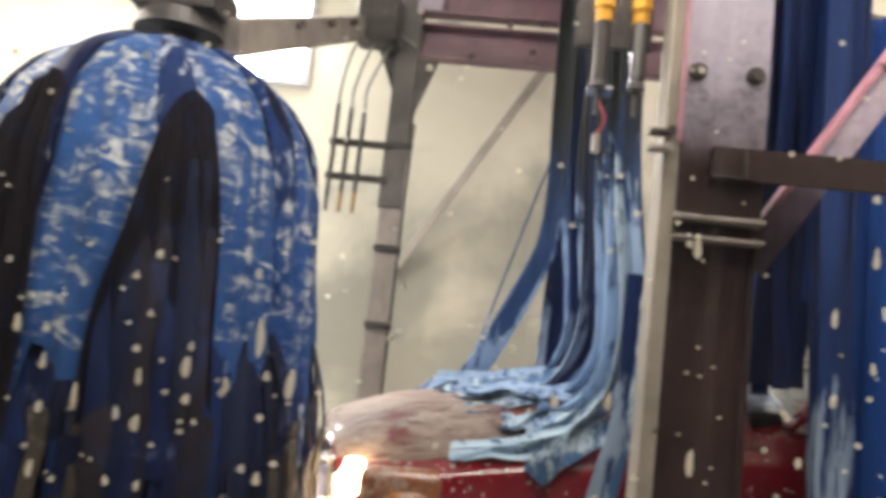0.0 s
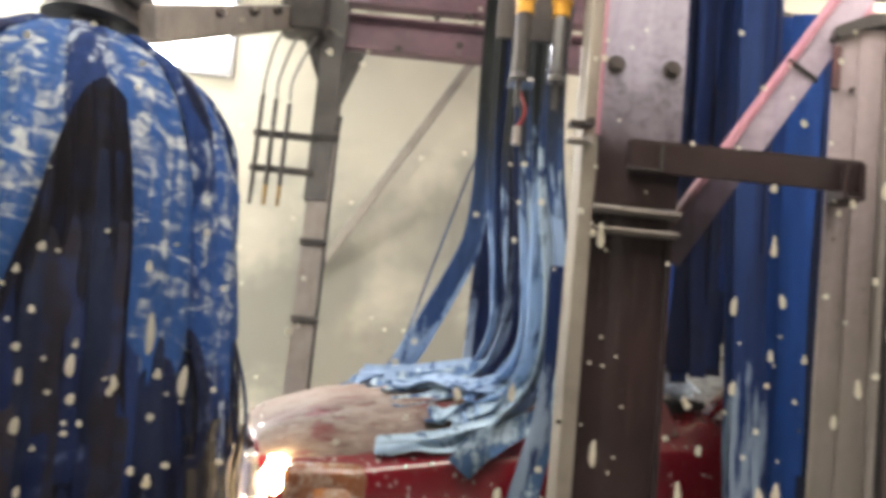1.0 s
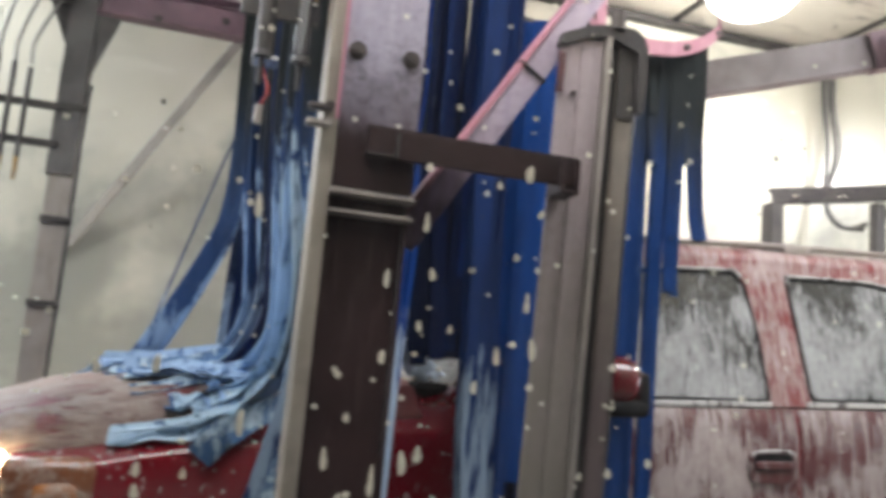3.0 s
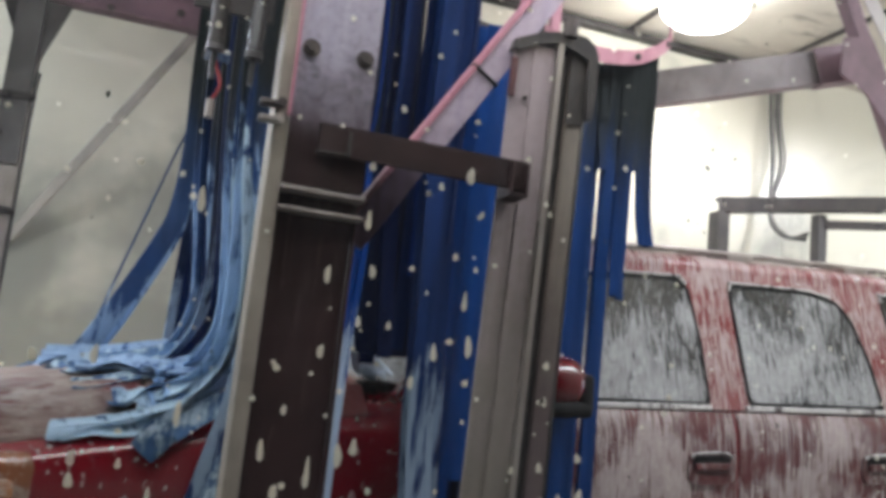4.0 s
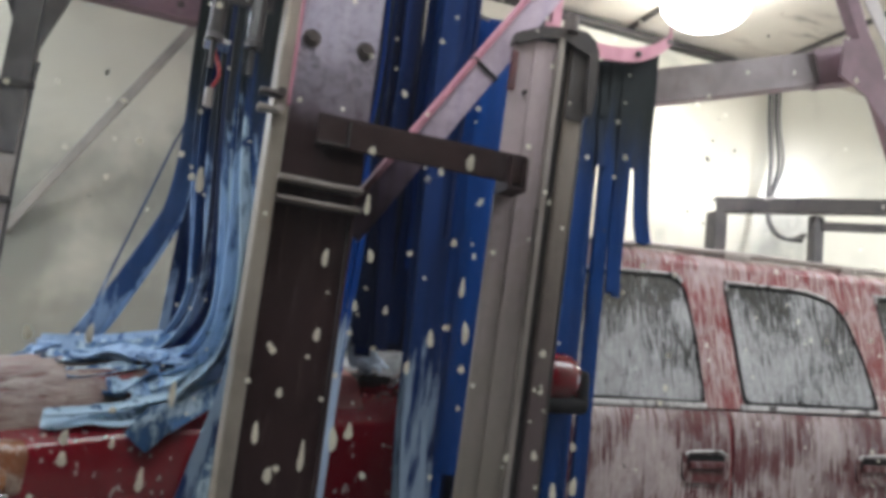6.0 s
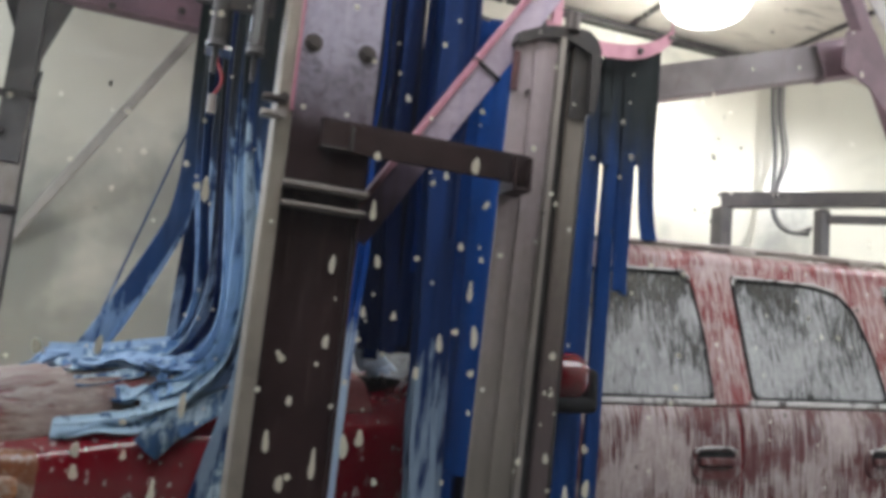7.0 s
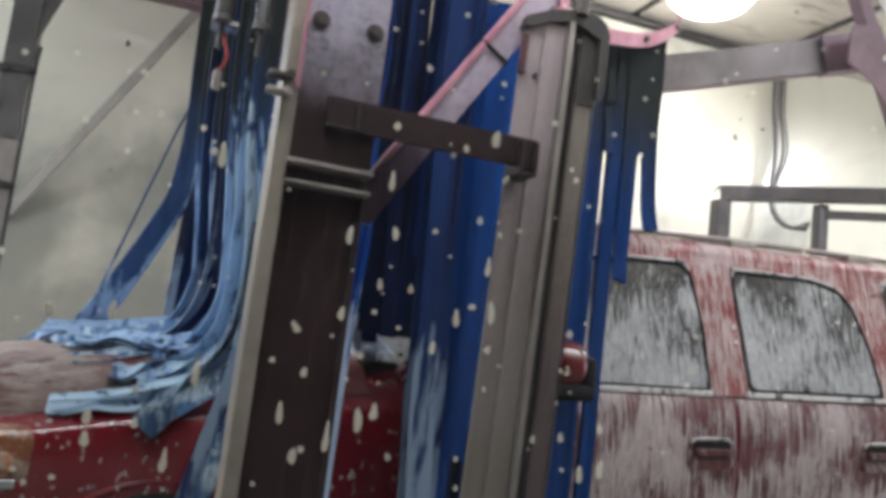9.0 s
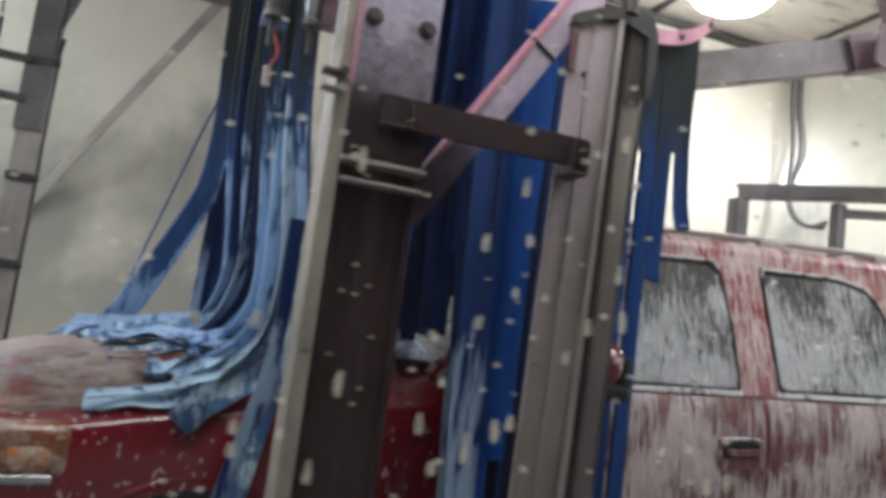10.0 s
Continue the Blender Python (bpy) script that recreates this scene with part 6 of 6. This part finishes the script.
# broad strips that hang from under the lobes: the skirt, its low shade put into navy and black, overlapping in three
# layers
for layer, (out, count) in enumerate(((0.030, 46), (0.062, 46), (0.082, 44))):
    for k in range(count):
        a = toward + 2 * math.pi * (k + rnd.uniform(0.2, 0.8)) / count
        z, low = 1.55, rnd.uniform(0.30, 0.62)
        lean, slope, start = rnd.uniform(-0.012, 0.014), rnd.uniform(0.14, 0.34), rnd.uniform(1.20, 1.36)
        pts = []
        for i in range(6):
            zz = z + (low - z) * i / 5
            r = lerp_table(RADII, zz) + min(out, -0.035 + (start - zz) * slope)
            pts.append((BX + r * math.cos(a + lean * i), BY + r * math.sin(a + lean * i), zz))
        mat = (M_CLOTH_SKIRT_SHADED, M_CLOTH_GAP_SHADE, M_CLOTH_SHADED, M_CLOTH_NAVY, M_CLOTH_SKIRT_SHADED, M_CLOTH_FOLD_SHADED if layer < 2 else M_CLOTH_GAP_SHADE)[rnd.randrange(6)]
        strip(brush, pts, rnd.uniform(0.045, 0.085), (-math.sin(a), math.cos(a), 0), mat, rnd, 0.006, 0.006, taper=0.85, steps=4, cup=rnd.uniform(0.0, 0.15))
# a few brownish grey tails low down
for k in range(16):
    a = toward + rnd.uniform(-1.2, 1.2)
    r = 0.565 + rnd.uniform(0.078, 0.090)
    z = rnd.uniform(0.80, 0.98)
    pts = [(BX + r * math.cos(a + 0.008 * i), BY + r * math.sin(a + 0.008 * i), z - 0.14 * i) for i in range(4)]
    strip(brush, pts, rnd.uniform(0.03, 0.06), (-math.sin(a), math.cos(a), 0), M_CLOTH_TAUPE if k % 2 else M_CLOTH_SKIRT_SHADED, rnd, 0.008, 0.006, taper=0.7, steps=3)
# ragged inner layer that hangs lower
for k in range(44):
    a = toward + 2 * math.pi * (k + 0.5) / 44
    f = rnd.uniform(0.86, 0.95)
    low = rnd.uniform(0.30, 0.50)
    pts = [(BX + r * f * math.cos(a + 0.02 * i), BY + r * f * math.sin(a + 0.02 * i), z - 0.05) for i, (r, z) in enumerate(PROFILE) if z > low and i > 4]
    strip(brush, pts, 0.085, (-math.sin(a), math.cos(a), 0), M_CLOTH_SKIRT_SHADED if k % 3 else M_CLOTH_GAP_SHADE, rnd, 0.012, 0.008, taper=1.1)

motor = thing("brush_motor", (BX, BY, 2.19), "dark drive motor on top of the brush", "motor")
part("gearbox", boxed((-0.13, -0.12, 0.0), (0.15, 0.12, 0.11), 0.012), M_STEEL_DARK, motor)
part("motor_can", rod(bmesh.new(), (0.0, 0, 0.11), (0.0, 0, 0.36), 0.10, 24), M_STEEL_BROWN, motor)
part("bracket", boxed((-0.16, -0.13, 0.05), (-0.13, 0.13, 0.16), 0.004), M_STEEL_GREY, motor)
bolt(motor, (-0.06, -0.12, 0.05), r=0.014)
bolt(motor, (0.08, -0.12, 0.06), r=0.014)

arm = thing("swing_boom", (BX, BY, 2.23), "grey steel swing boom from the far post to the brush", "boom")
a0, a1 = Vector((0.15, 0.03, -0.075)), Vector((0.21, 1.76, 0.70))
part("beam", bar(bmesh.new(), a0, a1, 0.10, 0.12, 0.006), M_STEEL_GREY, arm)
bm = bmesh.new()
side = Vector((0.0, 0, -0.062))
bar(bm, a0 + side, a1 + side, 0.13, 0.014, 0.003)
part("lower_flange", bm, M_STEEL_TAN, arm)
part("knuckle", boxed((0.20, 1.70, 0.62), (0.44, 1.90, 0.88), 0.02), M_STEEL_DARK, arm, "dark pivot knuckle")
for t in (0.35, 0.6, 0.82):
    q = a0.lerp(a1, t)
    bm = bmesh.new()
    rod(bm, q + Vector((0.06, -0.055, 0.01)), q + Vector((0.075, -0.075, 0.01)), 0.018, 8)
    part("bolt", bm, M_BOLT, arm)


# ---- foam flecks dried on the viewing pane ----
# across, height and length in millimetres of the larger flecks, by the stretch of the pane before the post, the brush and the curtains
FLECKS = [
    (0.451, 1.245, 23), (0.413, 1.091, 22), (0.428, 1.058, 19), (0.454, 1.075, 31), (0.417, 1.161, 9), (0.453, 1.178, 17),
    (0.483, 1.207, 12), (0.428, 1.126, 12), (0.492, 1.099, 17), (0.479, 1.091, 26), (0.575, 1.355, 23), (0.337, 1.293, 26),
    (0.343, 1.116, 31), (0.329, 1.047, 23), (0.503, 1.407, 9), (0.59, 1.321, 8), (0.27, 1.059, 14), (0.269, 1.076, 17),
    (0.304, 1.074, 10), (0.23, 1.152, 14), (0.274, 1.157, 22),
]
FLECKS_BRUSH = [
    (-0.24, 1.166, 19), (-0.213, 1.164, 9), (-0.211, 1.136, 17), (-0.231, 1.192, 7), (-0.208, 1.097, 15), (-0.178, 1.109, 29), (-0.207, 1.045, 23),
    (-0.186, 1.039, 7), (-0.139, 1.1, 16), (-0.121, 1.093, 20), (-0.124, 1.132, 17), (-0.13, 1.156, 10), (-0.14, 1.219, 9), (-0.15, 1.206, 6),
    (-0.122, 1.239, 12), (-0.122, 1.187, 8), (-0.084, 1.145, 26), (-0.082, 1.163, 10), (-0.047, 1.134, 17), (-0.08, 1.118, 13), (-0.07, 1.1, 7),
    (-0.081, 1.091, 7), (-0.104, 1.077, 6), (-0.023, 1.176, 43), (0.008, 1.14, 36), (-0.032, 1.231, 11), (-0.024, 1.067, 11), (-0.01, 1.06, 13),
    (-0.139, 1.043, 11), (-0.111, 1.042, 14), (-0.155, 1.059, 5), (0.003, 1.074, 8), (-0.013, 1.145, 10),
]
FLECKS_CLOTH = [
    (0.491, 1.253, 15), (0.527, 1.261, 7), (0.547, 1.341, 9), (0.588, 1.318, 6), (0.581, 1.237, 22), (0.589, 1.196, 26), (0.589, 1.163, 10),
    (0.556, 1.187, 19), (0.537, 1.159, 17), (0.511, 1.207, 9), (0.509, 1.063, 8), (0.57, 1.199, 8), (0.589, 1.268, 7), (0.48, 1.348, 11),
    (0.482, 1.298, 22), (0.59, 1.128, 6), (0.643, 1.088, 11), (0.671, 1.092, 11), (0.67, 1.187, 11), (0.671, 1.153, 11), (0.711, 1.103, 11),
    (0.715, 1.066, 24), (0.694, 1.06, 19),
]


def fleck_mesh(rnd, seg=12, tail=0.0):
    """A small flat blob, longer than wide, sometimes with a run below."""
    bm = bmesh.new()
    p, q = rnd.uniform(0, 6.3), rnd.uniform(0, 6.3)
    wob = [1 + 0.12 * math.sin(4 * math.pi * k / seg + p) + 0.09 * math.sin(6 * math.pi * k / seg + q) for k in range(seg)]
    outer, inner = [], []
    for k in range(seg):
        a = 2 * math.pi * k / seg
        x, z = math.cos(a) * 0.5 * wob[k], math.sin(a) * 0.5 * wob[k]
        if tail and z < 0:
            x *= 1 + 0.35 * tail
        if tail and z > 0:
            x *= 1 - 0.45 * tail
        outer.append(bm.verts.new((x, 0, z)))
        inner.append(bm.verts.new((x * 0.72, 0.35, z * 0.8)))
    for k in range(seg):
        j = (k + 1) % seg
        bm.faces.new((outer[k], outer[j], inner[j], inner[k]))
    bm.faces.new(inner)
    bm.faces.new(outer[::-1])
    return mesh_of("fleck", bm, M_FLECK, True)


rnd = random.Random(21)
shapes = [fleck_mesh(rnd, 18, t) for t in (0.0, 0.12, 0.25, 0.40, 0.05)]
for k, (x, z, h) in enumerate(FLECKS + FLECKS_BRUSH + FLECKS_CLOTH):
    ob = new("foam_fleck", shapes[k % 5])
    hh = h * 0.00078
    w = min(hh, 0.0058 + 0.07 * hh) * rnd.uniform(0.70, 1.10)
    ob.matrix_world = Matrix.Translation((x, 0.7002, z)) @ Matrix.Diagonal((w, 0.003, hh, 1))
    tagged(ob, "pale foam fleck dried on the viewing window", "foam fleck", "flecks on the window")
# the many small ones
verts, faces = [], []
for k in range(1500):
    x, z = rnd.uniform(-1.0, 1.75), rnd.uniform(0.55, 2.1)
    size = rnd.choice((0.0012, 0.0014, 0.0016, 0.002, 0.0022, 0.0026, 0.003))
    tall = size * (rnd.uniform(1.0, 2.4) if size > 0.003 else rnd.uniform(0.8, 1.3))
    base = len(verts)
    for ring, (f, y) in enumerate(((1.0, 0.7001), (0.7, 0.7012))):
        for j in range(8):
            a = 2 * math.pi * j / 8
            verts.append((x + math.cos(a) * size * f, y, z + math.sin(a) * tall * f * (1 + 0.15 * math.sin(3 * a + k))))
    for j in range(8):
        i = (j + 1) % 8
        faces.append((base + j, base + i, base + 8 + i, base + 8 + j))
    faces.append(tuple(base + 8 + j for j in range(8)))
    faces.append(tuple(base + 7 - j for j in range(8)))
me = bpy.data.meshes.new("foam_specks")
me.from_pydata(verts, [], faces)
me.materials.append(M_FLECK)
tagged(new("foam_specks", me), "tiny pale foam specks scattered over the viewing window", "foam specks", kind="stuff")
# a few specks, the dark of backlit foam flecks put into their colour
verts, faces = [], []
SPOTS = [(0.839, 1.412, 2.2), (0.873, 1.428, 1.6), (0.844, 1.433, 1.3), (0.819, 1.352, 1.8), (0.831, 1.351, 1.1), (0.839, 1.343, 1.4), (0.85, 1.458, 1.0), (0.252, 1.368, 1.6)]
for k in range(178):
    x, z = rnd.uniform(-1.0, 1.75), rnd.uniform(0.6, 2.1)
    size = rnd.choice((0.0008, 0.0010, 0.0013, 0.0017))
    if k < len(SPOTS):
        x, z, size = SPOTS[k][0], SPOTS[k][1], SPOTS[k][2] * 0.001
    base = len(verts)
    turn, long_by = rnd.uniform(0, 3.1), rnd.uniform(1.0, 2.0)
    for f, y in ((1.0, 0.7001), (0.7, 0.7010)):
        for j in range(7):
            a = 2 * math.pi * j / 7
            u, w = math.cos(a) * size * f * (1 + 0.3 * math.sin(2 * a + k)), math.sin(a) * size * f * long_by
            verts.append((x + u * math.cos(turn) - w * math.sin(turn), y, z + u * math.sin(turn) + w * math.cos(turn)))
    for j in range(7):
        i = (j + 1) % 7
        faces.append((base + j, base + i, base + 7 + i, base + 7 + j))
    faces.append(tuple(base + 7 + j for j in range(7)))
    faces.append(tuple(base + 6 - j for j in range(7)))
me = bpy.data.meshes.new("grime_specks")
me.from_pydata(verts, [], faces)
me.materials.append(M_DARK_SPECK)
tagged(new("grime_specks", me), "small dark specks on the viewing window, coloured as backlit foam", "grime specks", kind="stuff")
